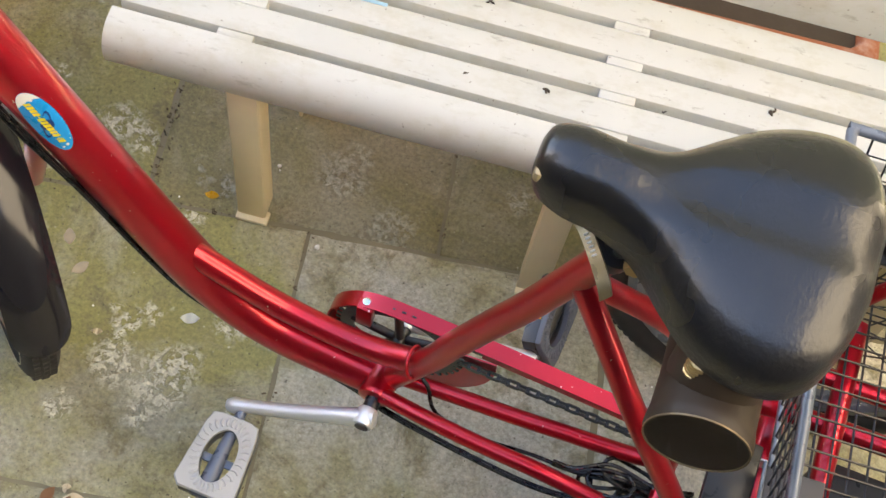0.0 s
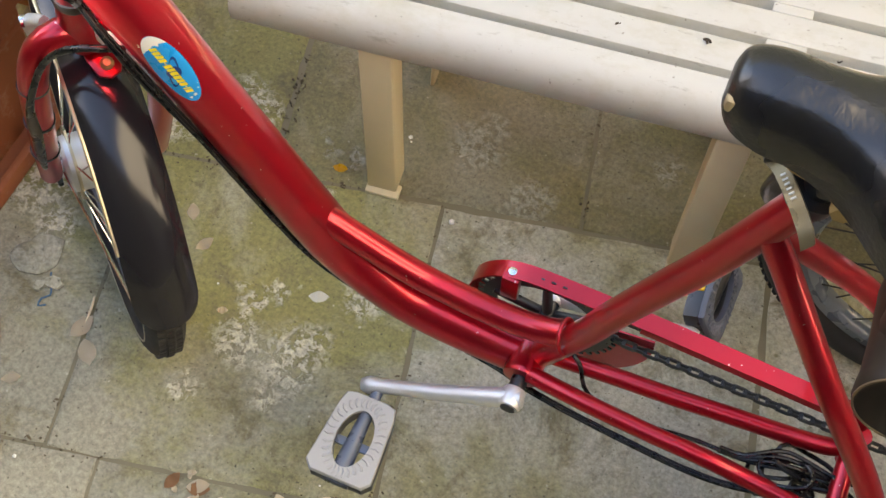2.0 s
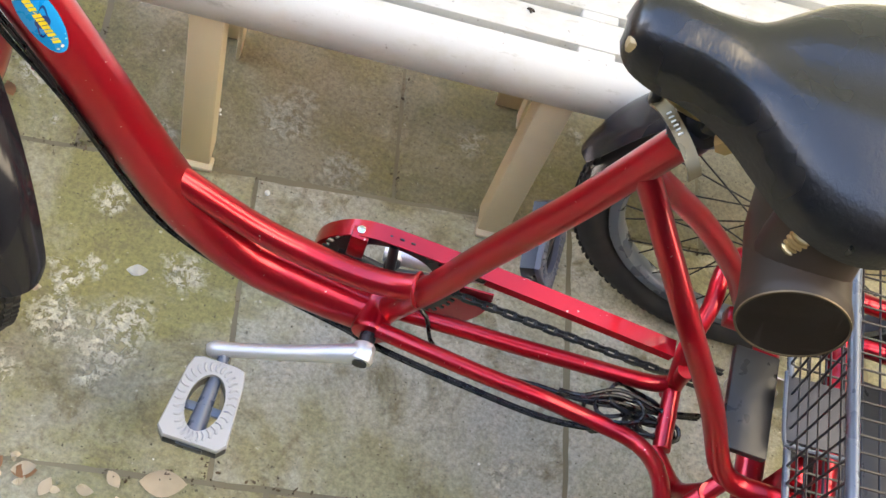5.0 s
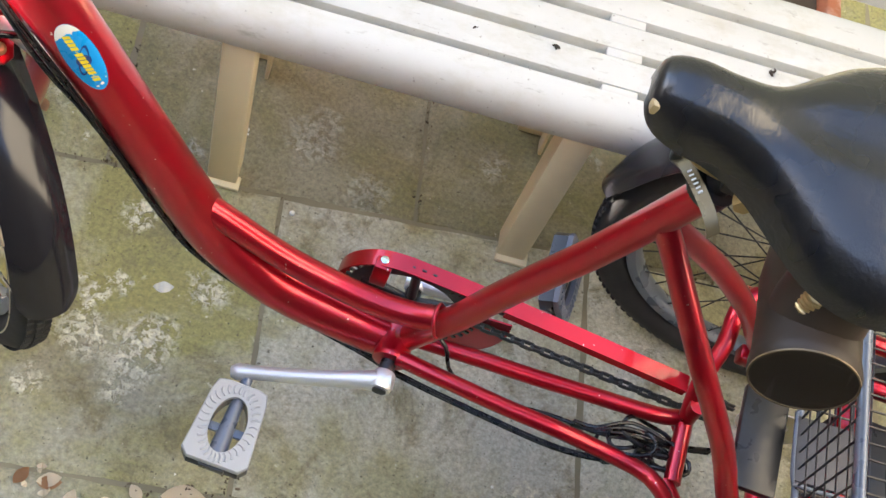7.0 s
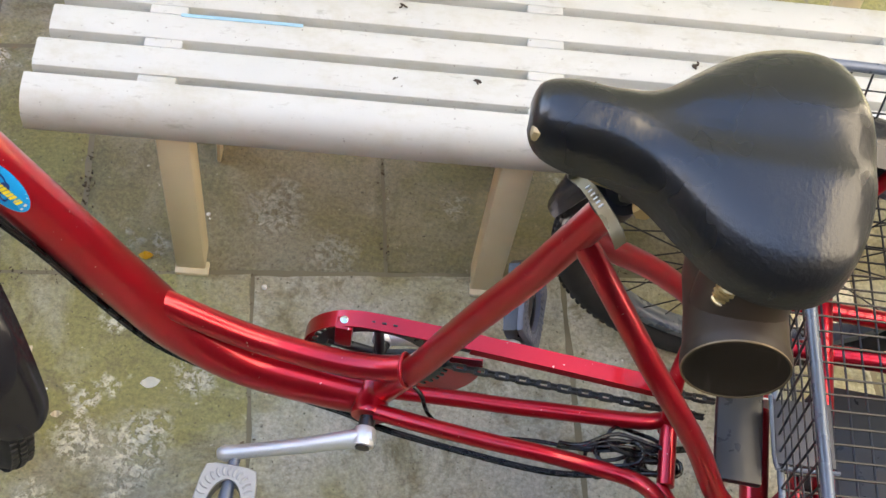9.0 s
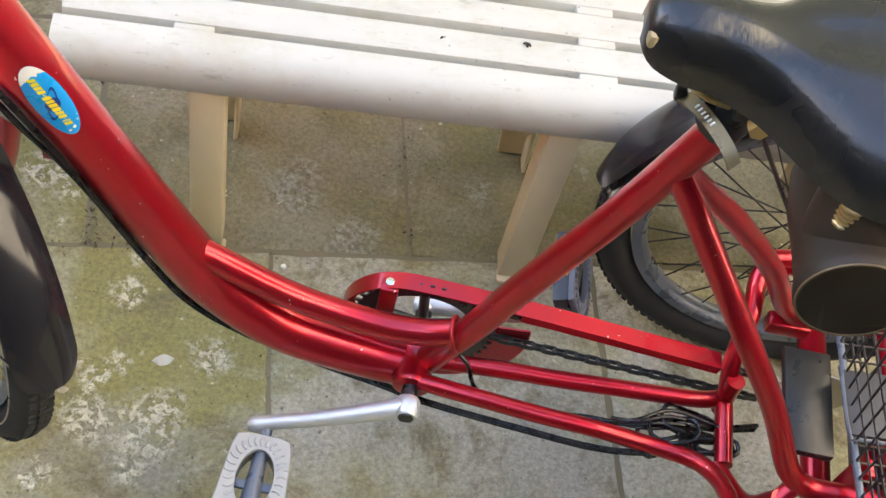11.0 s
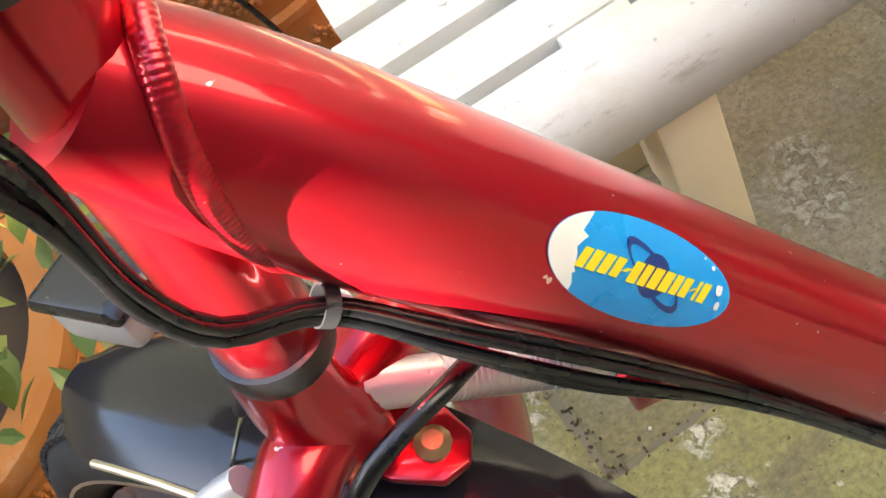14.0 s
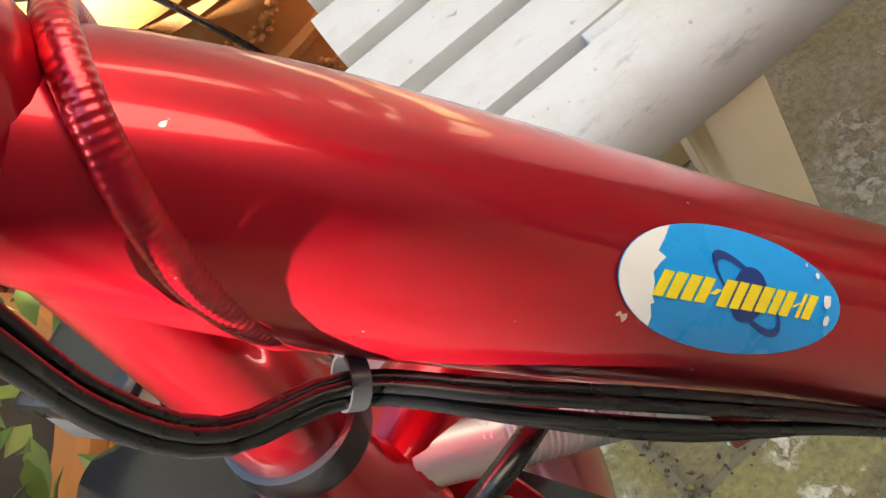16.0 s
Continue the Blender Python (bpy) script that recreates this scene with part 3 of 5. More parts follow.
    x = -0.0285
    for k, (w, h) in enumerate([(0.0036, 0.0076), (0.0040, 0.0078), (0.0040, 0.0076), (0.0038, 0.0076), (0.0022, 0.0018), (0.0040, 0.0082), (0.0034, 0.0082), (0.0042, 0.0080), (0.0042, 0.0080), (0.0034, 0.0078), (0.0036, 0.0078), (0.0012, 0.0016), (0.0015, 0.0078), (0.0036, 0.0078)]):
        h *= 0.80
        y = -0.0005 + 0.03 * x
        lean = 0.0012
        patch([(x - lean, y - h / 2), (x + w - lean, y - h / 2), (x + w + lean, y + h / 2), (x + lean, y + h / 2)], 0.0008, "lettering_bar", yellow, decal)
        x += w + 0.0009


sticker()


# ---- steered front end ----
HUB = Vector((-0.585, 0, 0.250))
STEER = Matrix.Translation((-0.553, 0.031, 0.250)) @ Matrix.Rotation(radians(-43.2), 4, "Z") @ Matrix.Rotation(radians(-6.7), 4, "X") @ Matrix.Translation(-HUB)


def steered(ob):
    ob.matrix_world = STEER
    return ob


def ring_profile(profile, centre, seg=64):
    """Closed ring: a closed (radius, side) profile turned round the y axis at centre."""
    bm = bmesh.new()
    rings = []
    for k in range(seg):
        a = 2 * math.pi * k / seg
        rings.append([bm.verts.new((centre[0] + r * math.cos(a), centre[1] + y, centre[2] + r * math.sin(a))) for r, y in profile])
    m = len(profile)
    for k in range(seg):
        a, b = rings[k], rings[(k + 1) % seg]
        for i in range(m):
            bm.faces.new((a[i], a[(i + 1) % m], b[(i + 1) % m], b[i]))
    return bm


def tyre_mesh(c, outer=0.268, half=0.024):
    prof = []
    for k in range(14):
        a = 2 * math.pi * k / 14
        prof.append((outer - half + half * math.cos(a) * (1.0 if math.cos(a) > 0 else 0.9), half * math.sin(a)))
    return ring_profile(prof, c, 72)


def tread_mesh(c, outer=0.268):
    bm = bmesh.new()
    for k in range(110):
        a = 2 * math.pi * k / 110
        for y, skew in ((-0.010, 0.006), (0.0, 0.0), (0.010, -0.006)):
            aa = a + skew
            m = Matrix.Translation((c[0] + (outer + 0.0002 - abs(y) * 0.2) * math.cos(aa), c[1] + y, c[2] + (outer + 0.0002 - abs(y) * 0.2) * math.sin(aa))) @ Matrix.Rotation(-aa, 4, "Y")
            bmesh.ops.create_cube(bm, size=1.0, matrix=m @ Matrix.Diagonal((0.003, 0.0075, 0.0085, 1)))
    return bm


def rim_mesh(c, r=0.2205):
    profile = [(-0.0015, -0.0115), (0.0, -0.0135), (-0.0125, -0.0140), (-0.0175, -0.008), (-0.019, 0.0), (-0.0175, 0.008), (-0.0125, 0.0140), (0.0, 0.0135), (-0.0015, 0.0115), (-0.0115, 0.010), (-0.0115, -0.010)]
    return ring_profile([(r + a, b) for a, b in profile], c)


def spokes(c, parent, hub_r, hub_half, mat, count=32, rim=0.204):
    for k in range(count):
        a = 2 * math.pi * k / count
        s = -1 if k % 2 else 1
        b = a + (0.30 if (k // 2) % 2 else -0.30)
        p = (c[0] + hub_r * math.cos(b), c[1] + s * hub_half, c[2] + hub_r * math.sin(b))
        q = (c[0] + rim * math.cos(a), c[1] + s * 0.003, c[2] + rim * math.sin(a))
        part("spoke", rod(p, q, 0.0011, 6), mat, parent)


def fender_mesh(c, radius, a0, a1, half, seg=40, flare=0.0, crown=0.011):
    """Curved mudguard: a0 to a1 in degrees from the rear, going up over the top."""
    bm = bmesh.new()
    rows = []
    for k in range(seg + 1):
        a = radians(a0 + (a1 - a0) * k / seg)
        end = min(k, seg - k) / seg
        narrow = 1.0 if k > 3 and k < seg - 5 else (0.72, 0.87, 0.95, 0.99)[k] if k <= 3 else (1 - ((k - seg + 5) / 5) ** 2 * 0.45)
        fl = flare * max(0, 1 - k / 6) ** 2
        outer, inner = [], []
        for i in range(9):
            u = -1 + i / 4
            y = half * narrow * u
            r = radius + fl - crown * (abs(u) ** 2.4)
            outer.append(bm.verts.new((c[0] + r * math.cos(a), c[1] + y, c[2] + r * math.sin(a))))
            r -= 0.0016
            inner.append(bm.verts.new((c[0] + r * math.cos(a), c[1] + y * 0.985, c[2] + r * math.sin(a))))
        rows.append(outer + inner[::-1])
    for a, b in zip(rows, rows[1:]):
        for i in range(18):
            bm.faces.new((a[i], a[(i + 1) % 18], b[(i + 1) % 18], b[i]))
    bm.faces.new(rows[0][::-1])
    bm.faces.new(rows[-1])
    return bm


def front_end():
    fork = steered(new("front_fork"))
    fork.parent = trike
    fork["label"] = "red curved front fork with wheel and hub motor"

    def sub(name, bm, mat, label=""):
        return part(name, bm, mat, fork, label)

    sub("fork_crown", sweep(bmesh.new(), [(-0.516, -0.004, 0.545), (-0.516, -0.006, 0.556), (-0.5165, -0.008, 0.572), (-0.517, -0.010, 0.586), (-0.5145, -0.010, 0.618)], [0.0165, 0.0178, 0.0175, 0.0168, 0.0160], 24), RED)
    for s in (-1, 1):
        leg = sub("fork_leg", tube([(-0.516, -0.006, 0.562), (-0.515, s * 0.026, 0.566), (-0.514, s * 0.049, 0.552), (-0.516, s * 0.061, 0.505), (-0.528, s * 0.0635, 0.420), (-0.551, s * 0.064, 0.335), (-0.577, s * 0.063, 0.254)], [0.0155, 0.0155, 0.0152, 0.0150, 0.0145, 0.0138, 0.0128], 20), RED)
        part("dropout", block((0.024, 0.007, 0.034), (-0.583, s * 0.056, 0.246), 0.002), BLACK, leg)
        part("axle_nut", lathe([(0.011, -0.006), (0.011, 0.006)], 6, "Y", (-0.585, s * 0.049, 0.250)), CHROME, leg)
        part("axle_washer", lathe([(0.014, -0.0015), (0.014, 0.0015)], 18, "Y", (-0.585, s * 0.042, 0.250)), CHROME, leg)
    for z, x, y in ((0.500, -0.517, -0.0612), (0.430, -0.526, -0.0634), (0.345, -0.549, -0.064)):
        m = Matrix.Translation((x, y, z)) @ Matrix.Rotation(radians(12), 4, "Y")
        bm = ring_profile([(0.0146, -0.0018), (0.0160, -0.0018), (0.0160, 0.0018), (0.0146, 0.0018)], (0, 0, 0), 20)
        bmesh.ops.transform(bm, matrix=m @ Matrix.Rotation(radians(90), 4, "X"), verts=bm.verts)
        sub("cable_tie", bm, BLACK)
    sub("motor_cable", tube([(-0.462, 0.020, 0.588), (-0.460, -0.002, 0.600), (-0.474, -0.028, 0.592), (-0.490, -0.050, 0.560), (-0.497, -0.068, 0.505), (-0.508, -0.072, 0.455), (-0.516, -0.070, 0.425), (-0.532, -0.070, 0.365), (-0.552, -0.068, 0.305), (-0.576, -0.058, 0.275)], [0.0036, 0.0036, 0.0036, 0.0036, 0.0038, 0.0060, 0.0068, 0.0062, 0.0040, 0.0036], 10), CABLE)
    tyre = sub("tyre", tyre_mesh(HUB, 0.250, 0.0235), RUBBER, "worn black tyre")
    part("tread", tread_mesh(HUB, 0.250), RUBBER, tyre)
    for s in (-1, 1):
        part("tyre_stripe", ring_profile([(0.2230, s * 0.0238), (0.2250, s * 0.0238), (0.2250, s * 0.0231), (0.2230, s * 0.0231)], HUB), RIM, tyre)
    sub("rim", rim_mesh(HUB, 0.2055), GREY_RIM, "dark grey metal rim")
    motor = sub("hub_motor", lathe([(0.009, -0.057), (0.013, -0.055), (0.014, -0.049), (0.031, -0.047), (0.0345, -0.043), (0.035, 0.0), (0.0345, 0.043), (0.031, 0.047), (0.014, 0.049), (0.013, 0.055), (0.009, 0.057)], 40, "Y", tuple(HUB)), ALU, "polished aluminium hub motor")
    for s in (-1, 1):
        part("motor_flange", ring_profile([(0.032, s * 0.036 - 0.0016), (0.0455, s * 0.036 - 0.0016), (0.0455, s * 0.036 + 0.0016), (0.032, s * 0.036 + 0.0016)], HUB, 40), RIM, motor)
        for k in range(6):
            a = 2 * math.pi * k / 6 + 0.3
            part("motor_screw", lathe([(0.0026, -0.0015), (0.0026, 0.0015)], 8, "Y", (HUB.x + 0.024 * math.cos(a), s * 0.0480, HUB.z + 0.024 * math.sin(a))), CHROME, motor)
    spokes(HUB, fork, 0.042, 0.036, CHROME, 32, 0.189)
    guard = sub("mudguard", fender_mesh(HUB, 0.279, 14, 112, 0.0345, 56, 0.007), FENDER, "scratched black front mudguard")
    edge = [(HUB.x + 0.2685 * math.cos(radians(d)), -0.0348, HUB.z + 0.2685 * math.sin(radians(d))) for d in range(34, 106, 3)]
    part("edge_trim", sweep(bmesh.new(), edge, 0.0019, 8), RIM, guard, "pale gold edge bead")
    for s in (-1, 1):
        part("mudguard_stay", rod((-0.585, s * 0.05, 0.250), (-0.585 + 0.267 * math.cos(radians(21)), s * 0.032, 0.250 + 0.267 * math.sin(radians(21))), 0.0018, 6), CHROME, guard)
    # rim brake at the front of the crown
    for s in (-1, 1):
        arm = sub("brake_arm", tube([(-0.536, s * 0.036, 0.562), (-0.556, s * 0.046, 0.545), (-0.568, s * 0.046, 0.515), (-0.574, s * 0.034, 0.482)], [0.006, 0.0075, 0.007, 0.006], 10), ALU, "silver rim brake arm")
        part("brake_pad", block((0.034, 0.008, 0.010), (-0.578, s * 0.024, 0.472), 0.002), BLACK, arm)
        part("brake_bolt", lathe([(0.006, -0.004), (0.0065, 0.0), (0.005, 0.004)], 12, "Y", (-0.560, s * 0.052, 0.542)), CHROME, arm)
    sub("cable_boot", tube([(-0.535, -0.002, 0.588), (-0.545, -0.006, 0.574), (-0.556, -0.011, 0.558)], [0.0052, 0.0046, 0.0030], 12), BLACK)
    sub("brake_wire", rod((-0.554, -0.010, 0.560), (-0.575, -0.022, 0.520), 0.0010, 6), CHROME)
    tilt = Matrix.Translation((-0.530, 0.008, 0.537)) @ Matrix.Rotation(radians(16), 4, "Y")
    bm = prism([(0.0, -0.019), (0.028, -0.0175), (0.046, -0.011), (0.051, 0.0), (0.046, 0.011), (0.028, 0.0175), (0.0, 0.019)], 0.0045, "Z", 0.0, 0.0014)
    bmesh.ops.transform(bm, matrix=tilt, verts=bm.verts)
    plate = sub("bracket_plate", bm, RED, "red bracket tab")
    bm = lathe([(0.0065, 0.0045), (0.007, 0.0075), (0.004, 0.0105), (0.0, 0.0107)], 12, "Z", (0.036, 0.0, 0.0))
    bmesh.ops.transform(bm, matrix=tilt, verts=bm.verts)
    part("bracket_bolt", bm, BRASS, plate)
    # headlamp in front of the crown: pale body under a black hood
    lamp_side = [(-0.588, 0.580), (-0.626, 0.573), (-0.632, 0.577), (-0.634, 0.592), (-0.629, 0.597), (-0.588, 0.603)]
    lamp = sub("headlamp", prism(lamp_side, 0.028, "Y", -0.010, 0.005), plain("pale_grey_plastic", (0.48, 0.47, 0.44), 0.45), "small headlamp with pale body and black hood")
    part("lamp_hood", prism([(-0.584, 0.600), (-0.635, 0.592), (-0.637, 0.597), (-0.632, 0.602), (-0.588, 0.609), (-0.582, 0.606)], 0.033, "Y", -0.0125, 0.003), BLACK, lamp)
    part("lamp_bracket", tube([(-0.590, 0.006, 0.585), (-0.560, 0.004, 0.577), (-0.530, 0.000, 0.574)], 0.005, 8), BLACK, lamp)


front_end()


def spring():
    a, b = Vector((-0.469, 0.011, 0.565)), Vector((-0.388, 0.010, 0.508))
    d = (b - a).normalized()
    e1 = d.orthogonal().normalized()
    e2 = d.cross(e1)
    L = (b - a).length
    pts = []
    for i in range(26 * 12):
        f = i / (26 * 12 - 1)
        pts.append(a + d * (0.022 + f * (L - 0.045)) + 0.0078 * (math.cos(2 * math.pi * 26 * f) * e1 + math.sin(2 * math.pi * 26 * f) * e2))
    coil = part("steering_spring", sweep(bmesh.new(), pts, 0.00135, 6), ALU, trike, "silver steering damper spring")
    part("spring_core", rod(a + d * 0.015, b - d * 0.012, 0.0070, 14), ALU, coil)
    part("spring_end", rod(a, a + d * 0.028, 0.0090, 16), ALU, coil)
    part("spring_end", rod(b - d * 0.022, b, 0.0086, 16), ALU, coil)
    part("spring_bolt", lathe([(0.008, -0.009), (0.009, -0.004), (0.009, 0.004), (0.006, 0.009)], 10, "Z", (-0.477, 0.016, 0.558)), BRASS, coil)
    part("spring_lug", block((0.020, 0.012, 0.010), (-0.471, 0.013, 0.562), 0.002), BRASS, coil)
    part("spring_bracket", block((0.03, 0.014, 0.03), (-0.376, 0.006, 0.497), 0.002), RED, trike)


spring()


def cables():
    base = [(-0.490, -0.086, 0.870), (-0.475, -0.046, 0.800), (-0.470, -0.032, 0.752), (-0.4735, -0.031, 0.705), (-0.467, -0.029, 0.675), (-0.447, -0.018, 0.650), (-0.422, -0.024, 0.622), (-0.388, -0.026, 0.572), (-0.346, -0.023, 0.491), (-0.290, -0.016, 0.366), (-0.250, -0.010, 0.291), (-0.190, -0.006, 0.241), (-0.110, -0.004, 0.205), (-0.03, -0.012, 0.196), (0.02, -0.03, 0.212), (0.12, -0.048, 0.230), (0.22, -0.055, 0.234), (0.29, -0.045, 0.240), (0.33, -0.02, 0.246)]
    rng = random.Random(9)
    for i, (dy, dz, sag) in enumerate(((0, 0.002, 0), (-0.004, 0.0030, 0.002), (-0.001, -0.0030, 0.012), (-0.004, -0.0020, 0.006))):
        pts = []
        for k, p in enumerate(base):
            wave = sag * (1.0 if k == 7 else 0.5 if k == 6 else 0)
            spread = 2.2 if k < 3 else 1.4 if k == 3 else 0.8
            pts.append((p[0] + spread * dz * 0.4 - wave * 0.7, p[1] + dy * spread, p[2] + dz * spread - wave * 0.5))
        part("control_cable", tube(pts, 0.0017 if i < 2 else 0.0020, 10, 0.008), CABLE, trike)
    tie = ring_profile([(0.0056, -0.0022), (0.0065, -0.0022), (0.0065, 0.0022), (0.0056, 0.0022)], (0, 0, 0), 20)
    bmesh.ops.transform(tie, matrix=Matrix.Translation((-0.447, -0.018, 0.650)) @ Matrix.Rotation(radians(-135), 4, "Y") @ Matrix.Rotation(radians(90), 4, "Z"), verts=tie.verts)
    part("cable_clip", tie, BLACK, trike, "black clip holding the cables")
    # coiled spare cable behind the crank
    for k in range(9):
        c = Vector((0.315 + rng.uniform(-0.03, 0.03), -0.018 + rng.uniform(-0.014, 0.014), 0.238 + rng.uniform(-0.012, 0.012)))
        r = rng.uniform(0.012, 0.026)
        t1, t2 = rng.uniform(-0.5, 0.5), rng.uniform(-0.6, 0.6)
        loop = [c + Matrix.Rotation(t1, 3, "X") @ Matrix.Rotation(t2, 3, "Y") @ Vector((1.6 * r * math.cos(2 * math.pi * i / 20), 0.8 * r * math.sin(2 * math.pi * i / 20), 0.004 * math.sin(6 * math.pi * i / 20))) for i in range(20)]
        part("cable_loop", sweep(bmesh.new(), loop, 0.0026, 8, closed=True), CABLE, trike)
    for k in range(4):
        z = 0.236 + 0.006 * k
        part("control_cable", tube([(0.035, 0.01, 0.27), (0.055, 0.0, 0.262), (0.075, -0.018, 0.235), (0.13, -0.022 - 0.004 * k, 0.222), (0.20, -0.022, z), (0.26, -0.022 + 0.004 * k, z), (0.31, -0.012, z)] if k == 0 else [(0.225, -0.022, z - 0.01), (0.25, -0.024, z), (0.29, -0.02 + 0.005 * k, z + 0.004), (0.345, -0.01, z), (0.39, 0.0, z)], 0.0025, 8, 0.008), CABLE, trike)


cables()


# ---- drive ----
def oval_pedal(at, side, grey=True, turn=0.0):
    """side -1: near, +1: far; spindle along y."""
    pedal = new("pedal")
    pedal.parent = trike
    pedal.location = at
    pedal.rotation_euler = (0, radians(turn), 0)
    pedal["label"] = "trapezoid pedal with pale grey rubber tread" if grey else "tipped black pedal with pale grey ribbed tread"
    outer = [(-0.036, 0.050), (0.036, 0.050), (0.0395, 0.045), (0.032, -0.045), (0.026, -0.0505), (-0.026, -0.0505), (-0.032, -0.045), (-0.0395, 0.045)]
    hole = [(0.0205 * math.cos(2 * math.pi * k / 28), 0.001 + 0.034 * math.sin(2 * math.pi * k / 28)) for k in range(28)]

    def pedal_ring(z0, z1, grow):
        bm = bmesh.new()
        # outer line resampled to the hole's count
        ring = []
        for k in range(28):
            a = 2 * math.pi * k / 28
            d = Vector((math.cos(a), math.sin(a) * 1.3))
            best = 1e9
            for i in range(len(outer)):
                p, q = Vector(outer[i]), Vector(outer[(i + 1) % len(outer)])
                e = q - p
                den = d.x * e.y - d.y * e.x
                if abs(den) < 1e-9:
                    continue
                t = (p.x * e.y - p.y * e.x) / den
                u = (p.x * d.y - p.y * d.x) / den
                if t > 0 and -1e-6 <= u <= 1 + 1e-6:
                    best = min(best, t)
            ring.append((d.x * best * grow, d.y * best * grow))
        levels = [[bm.verts.new((x, -side * -y * 1.0, z)) for x, y in r] for r, z in ((hole, z0), (ring, z0), (ring, z1 - 0.002), ([(x * 0.97, y * 0.97) for x, y in ring], z1), (hole, z1))]
        loops = levels + [levels[0]]
        for a, b in zip(loops, loops[1:]):
            for k in range(28):
                bm.faces.new((a[k], a[(k + 1) % 28], b[(k + 1) % 28], b[k]))
        return bm

    part("pedal_body", pedal_ring(-0.012, 0.006, 0.99), BLACK, pedal)
    tread = part("tread_pad", pedal_ring(0.006, 0.0125, 1.0), PEDAL_GREY if grey else PEDAL_DARK, pedal)
    for k in range(30):
        a = 2 * math.pi * (k + 0.5) / 30
        out = Vector((math.cos(a), math.sin(a)))
        mid = Vector((0.0280 * (1 + 0.10 * math.sin(a)) * out.x, 0.0418 * out.y))
        arc = [(*(mid + out * (0.0052 * u) + Vector((-out.y, out.x)) * (0.0018 * (1 - u * u))), 0.0125) for u in (-1, -0.6, -0.2, 0.2, 0.6, 1)]
        part("tread_rib", sweep(bmesh.new(), [(x, -side * y, z) for x, y, z in arc] if side > 0 else arc, 0.0018, 6), PEDAL_GREY if grey else PEDAL_DARK, tread)
    part("spindle", sweep(bmesh.new(), [(0, side * -0.062, 0), (0, side * -0.03, 0), (0, side * 0.04, 0)], [0.0065, 0.0075, 0.0115], 16), GREY_RIM if grey else BLACK, pedal)
    for s in (-1, 1):
        part("web", block((0.018, 0.010, 0.006), (s * 0.014, side * 0.004, -0.002), 0.001), GREY_RIM if grey else BLACK, pedal)
    part("reflector", block((0.03, 0.006, 0.012), (0, side * 0.049, -0.002), 0.001), YELLOW if not grey else BLACK, pedal)
    if not grey:
        part("reflector", block((0.005, 0.034, 0.013), (-0.0335, 0.0, -0.002), 0.001), YELLOW, pedal, "yellow pedal reflector")
    return pedal


def drive():
    for side, tip in ((-1, (-0.157, -0.088, 0.190)), (1, (0.155, 0.080, 0.262))):
        bb = Vector((0, -0.058, 0.240) if side < 0 else (0, 0.078, 0.236))
        t = Vector(tip)
        arm = part("crank_arm", tube([tuple(bb + (bb - t).normalized() * 0.012), tuple(bb), tuple(bb.lerp(t, 0.14)), tuple(bb.lerp(t, 0.5) + Vector((0, 0, -0.003))), tuple(bb.lerp(t, 0.9)), tuple(t), tuple(t + (t - bb).normalized() * 0.009)], [0.010, 0.0125, 0.0108, 0.0092, 0.0085, 0.0105, 0.007], 14), ALU, trike, "silver aluminium crank arm")
        part("crank_boss", lathe([(0.0115, -0.0115), (0.0130, -0.009), (0.0130, 0.009), (0.0115, 0.0115)], 24, "Y", tuple(bb)), ALU, arm)
        part("crank_cap", lathe([(0.0085, -0.0015), (0.0085, 0.0015)], 20, "Y", (bb.x, bb.y + side * 0.0118, bb.z)), BLACK, arm)
    part("bracket_axle", rod((0, -0.055, 0.236), (0, 0.07, 0.236), 0.0095, 16), BLACK, trike)
    oval_pedal((-0.145, -0.155, 0.190), -1)
    oval_pedal((0.163, 0.137, 0.262), 1, False, 62)
    # chain ring with teeth
    c = (0, 0.052, 0.236)
    ring = part("chain_ring", ring_profile([(0.060, -0.0012), (0.078, -0.0012), (0.078, 0.0012), (0.060, 0.0012)], c, 60), BLACK, trike, "dark toothed chain ring")
    bm = bmesh.new()
    for k in range(40):
        a = 2 * math.pi * k / 40
        bmesh.ops.create_cube(bm, size=1.0, matrix=Matrix.Translation((0.080 * math.cos(a), 0.052, 0.236 + 0.080 * math.sin(a))) @ Matrix.Rotation(-a, 4, "Y") @ Matrix.Diagonal((0.008, 0.002, 0.005, 1)))
    part("ring_teeth", bm, BLACK, ring)
    for k in range(5):
        a = 2 * math.pi * k / 5 + 0.4
        part("ring_spider", rod((0.01 * math.cos(a), 0.053, 0.236 + 0.01 * math.sin(a)), (0.066 * math.cos(a), 0.053, 0.236 + 0.066 * math.sin(a)), 0.006, 10), BLACK, ring)
    # chain: upper and lower run as linked plates
    for p, q in (((0.050, 0.300), (0.40, 0.272)), ((0.078, 0.240), (0.40, 0.224))):
        n = int(math.hypot(q[0] - p[0], q[1] - p[1]) / 0.0127)
        ang = math.atan2(q[1] - p[1], q[0] - p[0])
        bm = bmesh.new()
        for k in range(n):
            f = (k + 0.5) / n
            w = 0.0035 if k % 2 else 0.0022
            for s in (-1, 1):
                block((0.0135, 0.0011, 0.0078), (p[0] + (q[0] - p[0]) * f, 0.052 + s * w, p[1] + (q[1] - p[1]) * f), 0.0, Matrix.Rotation(-ang, 4, "Y"), bm)
            block((0.0045, 0.0085, 0.0045), (p[0] + (q[0] - p[0]) * (f - 0.5 / n), 0.052, p[1] + (q[1] - p[1]) * (f - 0.5 / n)), 0.0, None, bm)
        part("chain_run", bm, BLACK, trike, "oily black roller chain")
